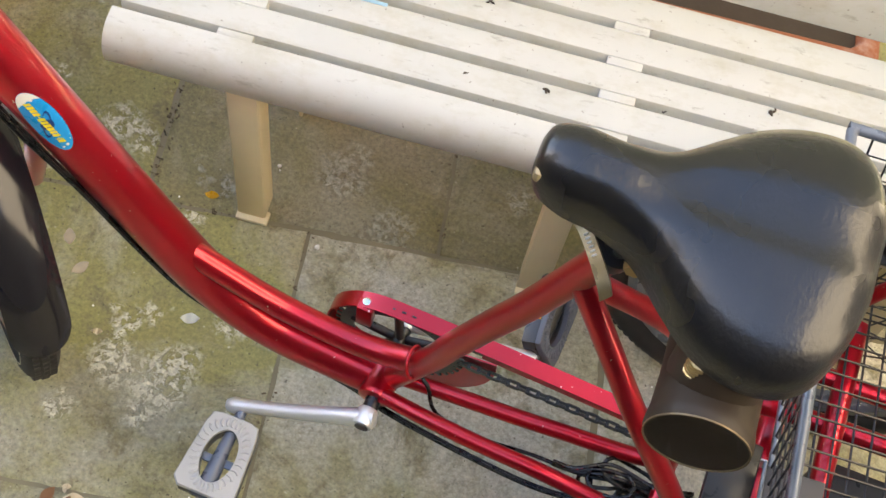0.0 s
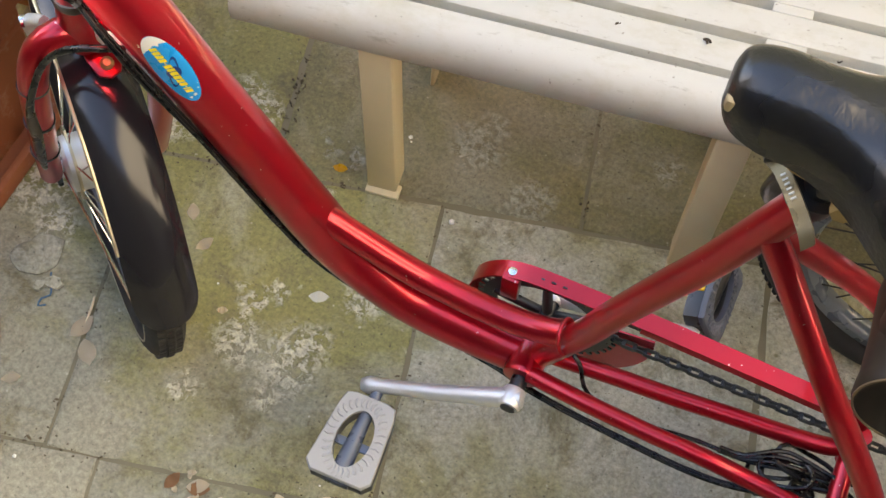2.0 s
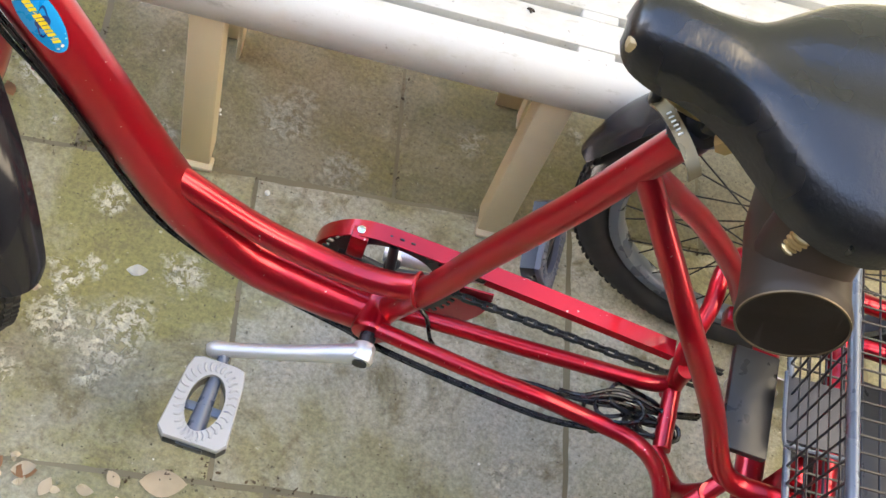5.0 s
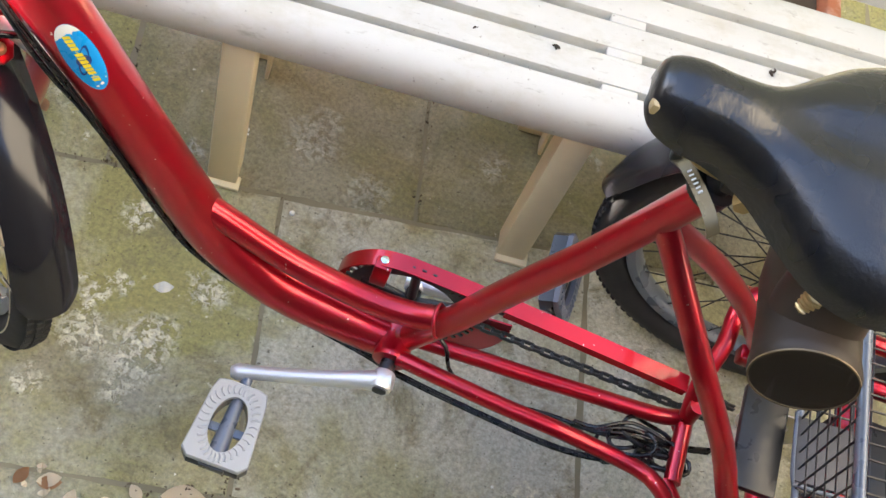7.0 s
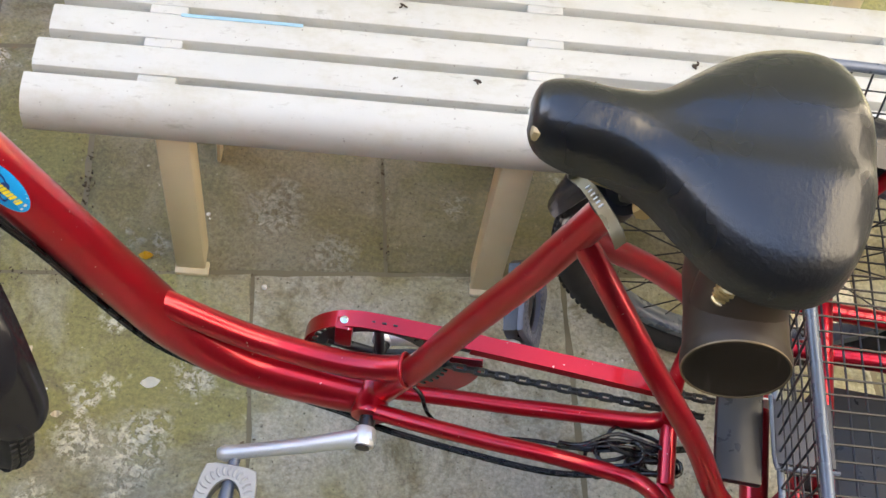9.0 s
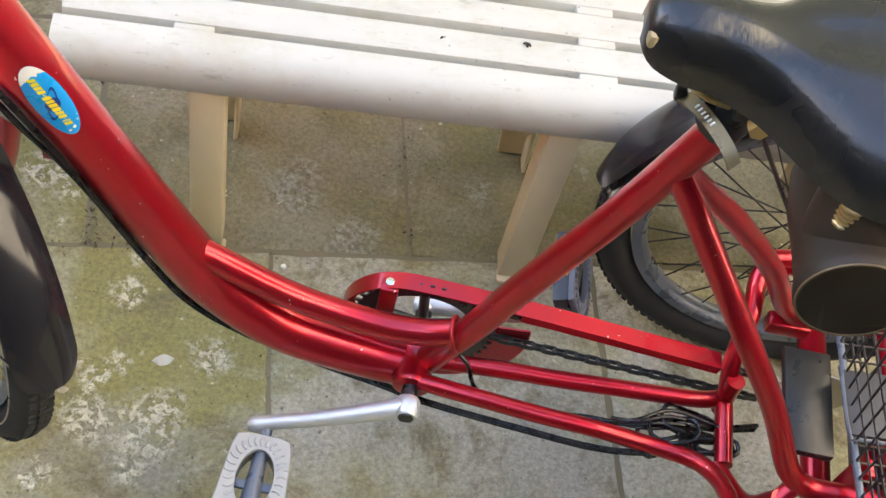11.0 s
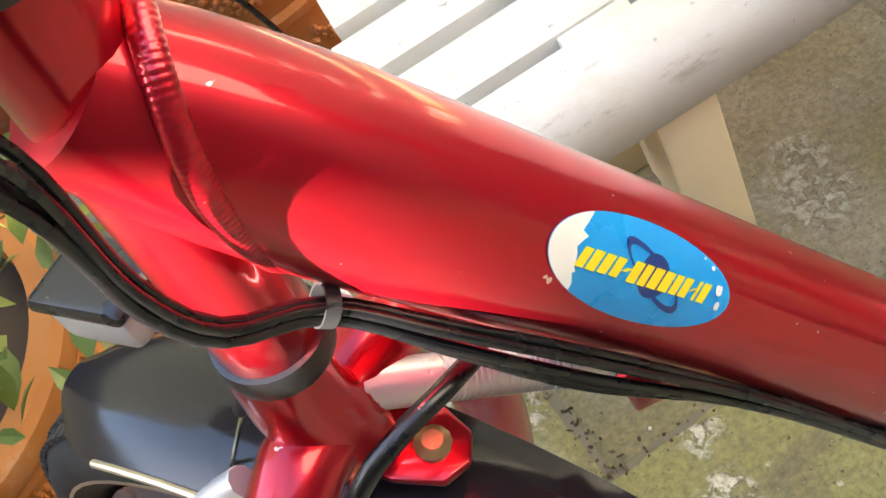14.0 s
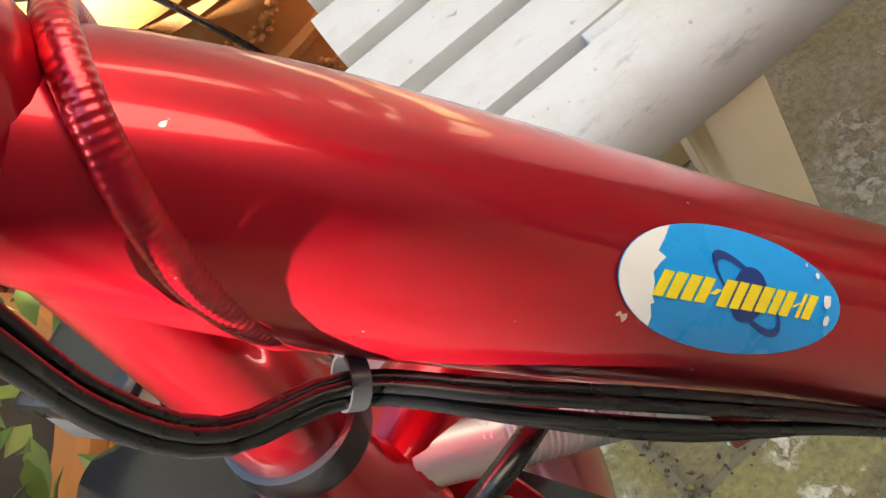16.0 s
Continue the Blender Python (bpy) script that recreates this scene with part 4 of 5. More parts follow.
    # guard: a band that runs round the ring and back along the chain
    path = smooth_line([(-0.060, 0.05, 0.180), (-0.082, 0.05, 0.205), (-0.0905, 0.05, 0.236), (-0.085, 0.05, 0.272), (-0.062, 0.05, 0.302), (-0.03, 0.05, 0.3155), (0.02, 0.05, 0.3155), (0.07, 0.05, 0.3125), (0.16, 0.05, 0.305), (0.335, 0.05, 0.286)], 0.008)
    guard = part("chain_guard", strip([(p[0], 0.053, p[2]) for p in path], (0, 1, 0), 0.021, 0.0022), RED, trike, "red metal chain guard")
    side_path = [(p[0], p[2]) for p in path]
    outer = side_path
    inner = []
    for i, (x, z) in enumerate(side_path):
        a, b = side_path[max(0, i - 1)], side_path[min(len(side_path) - 1, i + 1)]
        tx, tz = b[0] - a[0], b[1] - a[1]
        ln = math.hypot(tx, tz)
        inner.append((x + tz / ln * 0.011, z - tx / ln * 0.011))
    part("guard_flange", prism(outer + inner[::-1], 0.002, "Y", 0.062), RED, guard)
    rear_run = [i for i, (x, z) in enumerate(outer) if x > 0.10]
    part("guard_flange", prism([outer[i] for i in rear_run] + [inner[i] for i in rear_run][::-1], 0.002, "Y", 0.0425), RED, guard)
    part("guard_bracket", block((0.020, 0.016, 0.045), (-0.045, 0.047, 0.290), 0.002), RED, guard)
    part("guard_screw", lathe([(0.0045, 0.0), (0.005, 0.0015), (0.0, 0.0028)], 12, "Z", (-0.046, 0.050, 0.3135)), CHROME, guard)
    plate = [(0.124 * math.cos(radians(d)), 0.236 + 0.124 * math.sin(radians(d))) for d in range(-80, 16, 6)] + [(0.062 * math.cos(radians(d)), 0.236 + 0.062 * math.sin(radians(d))) for d in range(12, -84, -6)]
    part("guard_plate", prism(plate, 0.002, "Y", 0.0575), RED, guard)


drive()


# ---- saddle ----
def saddle():
    st = [(0.076, 0.012, 0.800, 0.018), (0.080, 0.024, 0.811, 0.032), (0.090, 0.0320, 0.817, 0.044), (0.112, 0.0368, 0.820, 0.053), (0.142, 0.0378, 0.818, 0.056), (0.180, 0.050, 0.815, 0.060), (0.215, 0.083, 0.816, 0.063), (0.245, 0.108, 0.818, 0.066), (0.280, 0.123, 0.821, 0.068), (0.315, 0.124, 0.823, 0.066), (0.340, 0.110, 0.820, 0.058), (0.356, 0.080, 0.812, 0.046), (0.364, 0.045, 0.802, 0.030)]
    st = [(0.096 + (x - 0.078) * 0.98, w * (0.98 if w > 0.05 else 1.0), z + 0.010, d) for x, w, z, d in st]
    line = smooth_line(st, 0.006)
    bm = bmesh.new()
    rows = []
    for x, w, z, drop in [[float(v) for v in q] for q in line]:
        row = []
        n = 22
        groove = 0.007 * max(0.0, min(1.0, (x - 0.17) / 0.06))
        for i in range(n + 1):
            a = math.pi * i / n
            c, s = math.cos(a), math.sin(a)
            y = w * math.copysign(abs(c) ** 0.84, c)
            zz = z - drop * (1 - s ** 0.80)
            zz -= groove * math.exp(-(y / 0.022) ** 2)
            row.append(bm.verts.new((x, y + 0.020 + 0.03 * max(0.0, x - 0.2), zz)))
        for i in range(n - 1, 0, -1):
            a = math.pi * i / n
            c, s = math.cos(a), math.sin(a)
            row.append(bm.verts.new((x, 0.020 + 0.03 * max(0.0, x - 0.2) + 0.93 * w * math.copysign(abs(c) ** 0.72, c), z - drop - 0.004 + 0.010 * s)))
        rows.append(row)
    m = len(rows[0])
    for a, b in zip(rows, rows[1:]):
        for i in range(m):
            bm.faces.new((a[i], a[(i + 1) % m], b[(i + 1) % m], b[i]))
    bm.faces.new(rows[0][::-1])
    bm.faces.new(rows[-1])
    seat = part("saddle", bm, SADDLE, trike, "wide worn black vinyl saddle")
    part("worn_nose", block((0.010, 0.020, 0.015), (0.1015, 0.002, 0.803), 0.0048), plain("rubbed_tan_vinyl", (0.36, 0.27, 0.14), 0.5, 0, 0.4, 150, 0.3), seat, "bare tan foam at the worn nose")
    for s in (-1, 1):
        part("saddle_rail", tube([(0.140, 0.015 + s * 0.012, 0.765), (0.16, 0.015 + s * 0.02, 0.757), (0.22, 0.015 + s * 0.024, 0.752), (0.29, 0.015 + s * 0.04, 0.760), (0.33, 0.015 + s * 0.06, 0.775)], 0.0035, 8), BRASS, seat)
        part("spring_coil", sweep(bmesh.new(), [(0.273 + 0.008 * math.cos(i * 0.6), 0.004 + s * 0.087 + 0.008 * math.sin(i * 0.6), 0.738 + 0.00045 * i) for i in range(52)], 0.0022, 6), BRASS, seat)
    end, back = Vector((0.298, -0.120, 0.698)), Vector((0.297, -0.028, 0.690))
    boot = part("saddle_roll", lathe([(0.0435, -0.004), (0.0460, 0.000), (0.0455, 0.008), (0.0440, 0.018), (0.0435, 0.05), (0.0450, 0.09), (0.040, 0.128), (0.030, 0.134)], 36), BROWN_RUBBER, seat, "brown-black rolled cylinder hung under the saddle")
    boot.matrix_world = Matrix.Translation(end) @ (back - end).to_track_quat("Z", "Y").to_matrix().to_4x4()
    part("roll_end", lathe([(0.0, 0.008), (0.038, 0.007), (0.041, 0.0), (0.0435, -0.004)], 36), plain("scuffed_brown_vinyl", (0.055, 0.043, 0.034), 0.4, 0, 0.4, 40, 0.1), boot)
    part("roll_ring", ring_z(0.0442, 0.0008, -0.004), plain("dull_bronze_ring", (0.20, 0.15, 0.09), 0.4, 0.6), boot)
    part("roll_patch", block((0.026, 0.020, 0.003), (-0.010, 0.006, 0.0020), 0.001, Matrix.Rotation(0.6, 4, "Z")), plain("dark_grey_badge", (0.20, 0.20, 0.21), 0.35), boot)
    part("roll_neck", tube([(0.297, -0.070, 0.698), (0.294, -0.060, 0.740), (0.290, -0.048, 0.785)], [0.042, 0.039, 0.036], 22), BROWN_RUBBER, seat)
    d = Vector((0.252, 0, 0.968))
    p = Vector((0.170, 0, 0.69))
    part("seat_post", rod(tuple(p), tuple(p + d * 0.085), 0.0128, 18), BLACK, trike)
    part("rail_clamp", block((0.034, 0.040, 0.026), (0.196, 0, 0.765), 0.004), BLACK, seat)
    part("clamp_bolt", lathe([(0.008, -0.03), (0.009, -0.026), (0.009, 0.026), (0.008, 0.03)], 6, "Y", (0.20, 0, 0.757)), BRASS, seat)
    collar = part("seat_collar", lathe([(0.0172, -0.008), (0.0215, -0.007), (0.0215, 0.007), (0.0172, 0.008)], 24), BLACK, trike)
    collar.matrix_world = Matrix.Translation((0.1800, 0, 0.731)) @ Matrix.Rotation(math.atan2(0.252, 0.968), 4, "Y")
    part("clamp_pin", rod((-0.022, 0.026, 0), (0.006, 0.028, 0), 0.0045, 10), BLACK, collar)
    across = Vector((-0.58, -0.42, -0.47))
    line = smooth_line([(0.143, 0.012, 0.736), (0.150, 0.002, 0.743), (0.161, -0.014, 0.747), (0.173, -0.031, 0.747), (0.183, -0.044, 0.743), (0.188, -0.051, 0.737)], 0.005)
    bronze = plain("dark_bronze_anodised", (0.15, 0.115, 0.06), 0.3, 0.6, 0.15, 120, 0.1)
    lever = part("clamp_lever", strip([tuple(float(c) for c in q) for q in line], across, 0.0115, 0.005), bronze, trike, "bronze quick-release lever with worn lettering")
    part("lever_cap", block((0.010, 0.012, 0.012), (0.143, 0.013, 0.737), 0.003), BLACK, lever)
    along = Vector((0.5, -0.86, 0.12)).normalized()
    up = along.cross(across.normalized()).normalized()
    turn = Matrix((along, across.normalized(), up)).transposed().to_4x4()
    for i in range(6):
        at = Vector((0.155, -0.005, 0.7450)).lerp(Vector((0.167, -0.0225, 0.7475)), i / 5)
        part("lever_mark", block((0.0013, 0.0042, 0.0030), tuple(at), 0.0, turn), WHITE_PLASTIC, lever)


def ring_z(r, w, z):
    bm = ring_profile([(r - w, -w), (r + w, -w), (r + w, w), (r - w, w)], (0, 0, 0), 40)
    bmesh.ops.transform(bm, matrix=Matrix.Translation((0, 0, z)) @ Matrix.Rotation(radians(90), 4, "X"), verts=bm.verts)
    return bm


saddle()


# ---- rear wheels, carrier and basket ----
def rear():
    for s in (-1, 1):
        c = Vector((0.455, s * 0.262, 0.268))
        wheel = new("rear_wheel")
        wheel.parent = trike
        wheel["label"] = "black spoked rear wheel"
        part("tyre", tyre_mesh(c), RUBBER, wheel, "worn black tyre")
        part("tread", tread_mesh(c), RUBBER, wheel)
        part("rim", rim_mesh(c), GREY_RIM, wheel, "dark grey metal rim")
        part("hub", lathe([(0.012, -0.04), (0.03, -0.034), (0.03, -0.03), (0.016, -0.026), (0.016, 0.026), (0.03, 0.03), (0.03, 0.034), (0.012, 0.04)], 24, "Y", tuple(c)), BLACK, wheel)
        spokes(c, wheel, 0.028, 0.03, BLACK, 32)
        part("rear_mudguard", fender_mesh(c, 0.288, 18, 172, 0.034, 44), FENDER, trike, "glossy black rear mudguard")
        part("mudguard_stay", rod((0.452, s * 0.225, 0.262), (0.30, s * 0.228, 0.49), 0.003, 8), BLACK, trike)
        part("mudguard_strut", rod((0.455, s * 0.225, 0.345), (0.52, s * 0.238, 0.53), 0.009, 10), RED, trike)
    part("carrier_strut", tube([(0.345, -0.055, 0.245), (0.372, -0.10, 0.262), (0.385, -0.12, 0.33)], 0.0105, 12), RED, trike)
    part("carrier_loop", tube([(0.350, 0.026, 0.262), (0.345, 0.055, 0.300), (0.354, 0.095, 0.330), (0.354, 0.130, 0.350), (0.368, 0.154, 0.360), (0.40, 0.162, 0.356)], 0.0105, 14), RED, trike)
    part("rear_axle", rod((0.452, -0.30, 0.262), (0.452, 0.30, 0.262), 0.0085, 14), ALU, trike)
    part("axle_tube", rod((0.452, -0.21, 0.262), (0.452, 0.21, 0.262), 0.0165, 16), RED, trike)
    for x in (0.500, 0.80):
        part("carrier_cross", rod((x, -0.19, 0.352), (x, 0.235, 0.352), 0.0125, 14), RED, trike)
    part("carrier_rail", rod((0.36, 0.16, 0.345), (0.90, 0.16, 0.345), 0.0115, 12), RED, trike)
    part("carrier_rail", tube([(0.352, 0.02, 0.235), (0.352, 0.028, 0.262), (0.352, 0.03, 0.29)], 0.0105, 12), RED, trike)
    part("stay_bridge", rod((0.352, -0.055, 0.25), (0.352, 0.035, 0.25), 0.0105, 12), RED, trike)
    part("lug", block((0.05, 0.02, 0.022), (0.40, 0.098, 0.318), 0.004), RED, trike)
    part("sprocket_cover", block((0.052, 0.122, 0.012), (0.403, -0.020, 0.360), 0.003), BLACK, trike, "black plate over the sprocket")
    part("carrier_plate", block((0.012, 0.030, 0.12), (0.47, -0.075, 0.30), 0.003), RED, trike)
    part("axle_sprocket", ring_profile([(0.02, -0.001), (0.042, -0.001), (0.042, 0.001), (0.02, 0.001)], (0.452, 0.052, 0.262), 32), ALU, trike)
    box = part("battery_case", block((0.29, 0.20, 0.10), (0.645, -0.03, 0.285), 0.008), BLACK, trike, "black battery case with grey lid under the basket")
    part("battery_lid", block((0.15, 0.185, 0.012), (0.70, -0.03, 0.341), 0.004), plain("grey_plastic", (0.09, 0.09, 0.11), 0.45), box)
    part("battery_strap", block((0.03, 0.205, 0.006), (0.60, -0.03, 0.338), 0.002), BLACK, box)


rear()


def basket():
    """Wire basket with its own top rim, on the carrier."""
    bk = thing("wire_basket", "black wire mesh basket mounted behind the saddle", "basket", (0.411, 0.0, 0.372), 4.6)
    w0, w1, depth, h = -0.235, 0.335, 0.44, 0.195
    rim = [(0.0, w0 + 0.03, h), (0.0, w0 + 0.008, h), (0.008, w0, h), (0.03, w0, h), (depth - 0.03, w0, h), (depth, w0 + 0.03, h), (depth, w1 - 0.03, h), (depth - 0.03, w1, h), (0.03, w1, h), (0.008, w1, h), (0.0, w1 - 0.008, h), (0.0, w1 - 0.03, h), (0.0, 0.05, h)]
    # a black tube: the blue-grey colour paints in the sky it reflects
    part("top_rim", sweep(bmesh.new(), smooth_line(rim, 0.02)[:-1], 0.0062, 12, closed=True), GREY_RIM, bk, "black rim tube with its sky reflection painted blue-grey")
    inset = 0.03
    for x in (0.03, depth * 0.5, depth - 0.03):
        part("base_bar", rod((x, w0 + inset, 0.0), (x, w1 - inset, 0.0), 0.0042, 10), GREY_RIM, bk)
    n = 27
    for k in range(n):
        y = w0 + inset + (w1 - w0 - 2 * inset) * k / (n - 1)
        yt = w0 + (w1 - w0) * k / (n - 1)
        part("wire", sweep(bmesh.new(), [(0.0, yt, h), (0.028, y, 0.006), (0.036, y, 0.0), (depth - 0.036, y, 0.0), (depth - 0.028, y, 0.006), (depth, yt, h)], 0.0014, 6), WIRE, bk)
    for k in range(19):
        x = 0.03 + (depth - 0.06) * k / 18
        xt = depth * k / 18
        part("wire", sweep(bmesh.new(), [(xt, w0, h), (x, w0 + inset - 0.002, 0.006), (x, w0 + inset + 0.006, -0.0025), (x, w1 - inset - 0.006, -0.0025), (x, w1 - inset + 0.002, 0.006), (xt, w1, h)], 0.0014, 6), WIRE, bk)
    for k in range(1, 6):
        f = k / 6
        x, a, b = 0.028 * (1 - f), w0 + inset * (1 - f), w1 - inset * (1 - f)
        z = 0.006 + (h - 0.006) * f
        loop = [(x, a, z), (depth - x, a, z), (depth - x, b, z), (x, b, z)]
        part("wire", sweep(bmesh.new(), loop, 0.0014, 6, closed=True), WIRE, bk)
    plate = part("front_plate", block((0.065, 0.075, 0.004), (0.055, -0.025, 0.010), 0.0015), plain("worn_grey_plate", (0.06, 0.06, 0.07), 0.5, 0.3, 0.3, 40, 0.3), bk, "worn grey plate wired to the basket floor")
    part("plate_wire", sweep(bmesh.new(), smooth_line([(0.02, 0.015, 0.013), (0.02, -0.06, 0.013), (0.03, -0.068, 0.013), (0.09, -0.068, 0.013)], 0.01), 0.0025, 8), GREY_RIM, plate)


basket()


# ---- planters, pots and plants ----
def leaf_bunch(count, spread, height, seed, size=(0.018, 0.035), mat=None):
    """Many separate small leaves on thin stems."""
    rng = random.Random(seed)
    bm = bmesh.new()
    for k in range(count):
        a = rng.uniform(0, 2 * math.pi)
        r = spread * math.sqrt(rng.random())
        z = height * (0.15 + 0.85 * rng.random()) * (1 - 0.35 * r / spread)
        at = Vector((r * math.cos(a), r * math.sin(a), z))
        L = rng.uniform(*size)
        w = L * rng.uniform(0.32, 0.5)
        m = Matrix.Translation(at) @ Euler((rng.uniform(-0.9, 0.9), rng.uniform(-0.9, 0.9), rng.uniform(0, 6.3))).to_matrix().to_4x4()
        prof = [(0, 0, 0), (0.3 * L, -w * 0.45, 0.06 * L), (0.65 * L, -w * 0.4, 0.05 * L), (L, 0, -0.08 * L), (0.65 * L, w * 0.4, 0.05 * L), (0.3 * L, w * 0.45, 0.06 * L)]
        vs = [bm.verts.new(m @ Vector(p)) for p in prof]
        mid1, mid2 = bm.verts.new(m @ Vector((0.3 * L, 0, 0))), bm.verts.new(m @ Vector((0.65 * L, 0, -0.01 * L)))
        for f in ((vs[0], vs[1], mid1), (vs[1], vs[2], mid2, mid1), (vs[2], vs[3], mid2), (vs[3], vs[4], mid2), (vs[4], vs[5], mid1, mid2), (vs[5], vs[0], mid1)):
            bm.faces.new(f)
    return bm


def stems(count, spread, height, seed):
    rng = random.Random(seed)
    bm = bmesh.new()
    for k in range(count):
        a = rng.uniform(0, 2 * math.pi)
        r = spread * math.sqrt(rng.random())
        sweep(bm, smooth_line([(0.3 * r * math.cos(a), 0.3 * r * math.sin(a), 0), (0.6 * r * math.cos(a), 0.6 * r * math.sin(a), 0.5 * height), (r * math.cos(a), r * math.sin(a), height * rng.uniform(0.7, 1.0))], 0.03), 0.0012, 5)
    return bm


def round_pot(at, r_base, r_top, height, material, label, garland=True, plant=True, seed=1, leaves=160):
    pot = thing("flower_pot", label, "flower pot", at, group="terracotta pots")
    wall = lambda f: r_base + (r_top - r_base) * (f ** 0.8)
    prof = [(r_base * 0.2, 0.0), (r_base, 0.0), (wall(0.12) + 0.001, height * 0.12), (wall(0.40), height * 0.40), (wall(0.42) + 0.006, height * 0.42), (wall(0.45) + 0.006, height * 0.45), (wall(0.47), height * 0.47), (wall(0.74), height * 0.74), (wall(0.76) + 0.006, height * 0.76), (wall(0.79), height * 0.79), (wall(0.84), height * 0.84), (r_top + 0.014, height * 0.86), (r_top + 0.020, height * 0.90), (r_top + 0.020, height * 0.97), (r_top + 0.014, height), (r_top - 0.006, height), (r_top - 0.010, height * 0.9)]
    part("pot_wall", lathe(prof, 56), material, pot)
    part("soil", lathe([(0.0, height * 0.905), (r_top * 0.6, height * 0.912), (r_top - 0.009, height * 0.9)], 32), SOIL, pot)
    if garland:
        rng = random.Random(seed)
        for band, n in ((0.61, 7), (0.25, 7)):
            for k in range(n):
                a0 = 2 * math.pi * k / n
                bm = bmesh.new()
                for i in range(15):
                    t = i / 14
                    a = a0 + t * 2 * math.pi / n * 0.78
                    z = height * (band + 0.07 - 0.11 * math.sin(math.pi * t) if band > 0.5 else band + 0.06 * math.sin(9 * t))
                    f = z / height
                    for j in range(3):
                        rr = wall(max(0.02, f)) + 0.001
                        aa, zz = a + rng.uniform(-0.025, 0.025), z + rng.uniform(-0.008, 0.008)
                        bmesh.ops.create_icosphere(bm, subdivisions=1, radius=rng.uniform(0.0028, 0.0050), matrix=Matrix.Translation((rr * math.cos(aa), rr * math.sin(aa), zz)))
                part("garland", bm, material, pot)
    if plant:
        crown = part("plant", stems(16, r_top * 1.1, 0.13, seed), LEAVES, pot, "small leafy plant")
        crown.location = (0, 0, height * 0.9)
        fol = part("foliage", leaf_bunch(leaves, r_top * 1.55, 0.22, seed + 7, (0.025, 0.05)), LEAVES, crown)
    return pot


def trough(at, size, turn, material, label):
    L, W, H = size
    box = thing("planter_box", label, "planter", at, turn)
    bm = bmesh.new()
    rings = []
    for (l, w, z) in ((L * 0.88, W * 0.82, 0.012), (L * 0.90, W * 0.84, 0.016), (L * 0.97, W * 0.94, H * 0.84), (L, W, H * 0.86), (L + 0.012, W + 0.012, H * 0.88), (L + 0.012, W + 0.012, H * 0.985), (L + 0.004, W + 0.004, H), (L - 0.03, W - 0.03, H), (L - 0.036, W - 0.036, H * 0.985), (L - 0.05, W - 0.05, H * 0.86)):
        ring = []
        c = 0.018
        for sx, sy, order in ((1, 1, 0), (-1, 1, 1), (-1, -1, 0), (1, -1, 1)):
            a = (sx * (l / 2 - c), sy * w / 2)
            b = (sx * l / 2, sy * (w / 2 - c))
            for q in ((b, a) if order == 0 else (a, b)):
                ring.append(bm.verts.new((q[0], q[1], z)))
        rings.append(ring)
    for a, b in zip(rings, rings[1:]):
        for k in range(8):
            bm.faces.new((a[k], a[(k + 1) % 8], b[(k + 1) % 8], b[k]))
    bm.faces.new(rings[0][::-1])
    part("planter_wall", bm, material, box)
    part("soil", block((L - 0.05, W - 0.05, 0.01), (0, 0, H * 0.87), 0.0), SOIL, box)
    part("drip_tray", block((L + 0.03, W + 0.03, 0.011), (0, 0, 0.0055), 0.004), material, box)
    for s in (-1, 1):
        part("tray_lip", block((L + 0.036, 0.014, 0.03), (0, s * (W / 2 + 0.014), 0.016), 0.005), material, box)
        part("tray_lip", block((0.014, W + 0.036, 0.03), (s * (L / 2 + 0.014), 0, 0.016), 0.005), material, box)
        part("panel_rib", block((L * 0.86, 0.006, 0.012), (0, s * W * 0.455, H * 0.70), 0.002), material, box)
    return box


trough((-0.885, 0.02, 0), (0.40, 0.205, 0.27), 88, TERRA_DARK, "brown terracotta rectangular planter on a drip tray")
round_pot((-0.93, 0.425, 0), 0.105, 0.150, 0.25, TERRA, "orange terracotta pot with relief garlands and leafy plant", True, True, 3, 420)
round_pot((-0.578, 0.845, 0), 0.120, 0.165, 0.33, TERRA, "orange terracotta pot with relief garlands beside the bench", True, False, 5)
trough((-0.185, 0.75, 0), (0.40, 0.18, 0.20), 8, TERRA_DARK, "brown terracotta rectangular planter behind the bench")
trough((-0.98, 0.92, 0), (0.45, 0.20, 0.22), 40, TERRA_DARK, "brown terracotta planter beyond the pots")
trough((0.265, 0.81, 0), (0.40, 0.18, 0.20), 8, TERRA_DARK, "brown terracotta rectangular planter beside another behind the bench")


def hose():
    """Thin black hose hanging over the pot beside the bench down to the ground."""
    ob = part("garden_hose", tube(HOSE, 0.0032, 8, 0.02), CABLE)
    tagged(ob, "thin black irrigation hose hanging over a terracotta pot", "hose")


HOSE = [(-0.600, 0.715, 0.340), (-0.590, 0.655, 0.332), (-0.575, 0.650, 0.287), (-0.560, 0.684, 0.183), (-0.556, 0.700, 0.110), (-0.578, 0.705, 0.045), (-0.600, 0.690, 0.0036), (-0.560, 0.655, 0.0036)]
CRUMBS = [(0.055, 0.366, 0.010), (0.328, 0.456, 0.011), (-0.043, 0.350, 0.006), (-0.053, 0.466, 0.008), (0.20, 0.40, 0.005)]
hose()


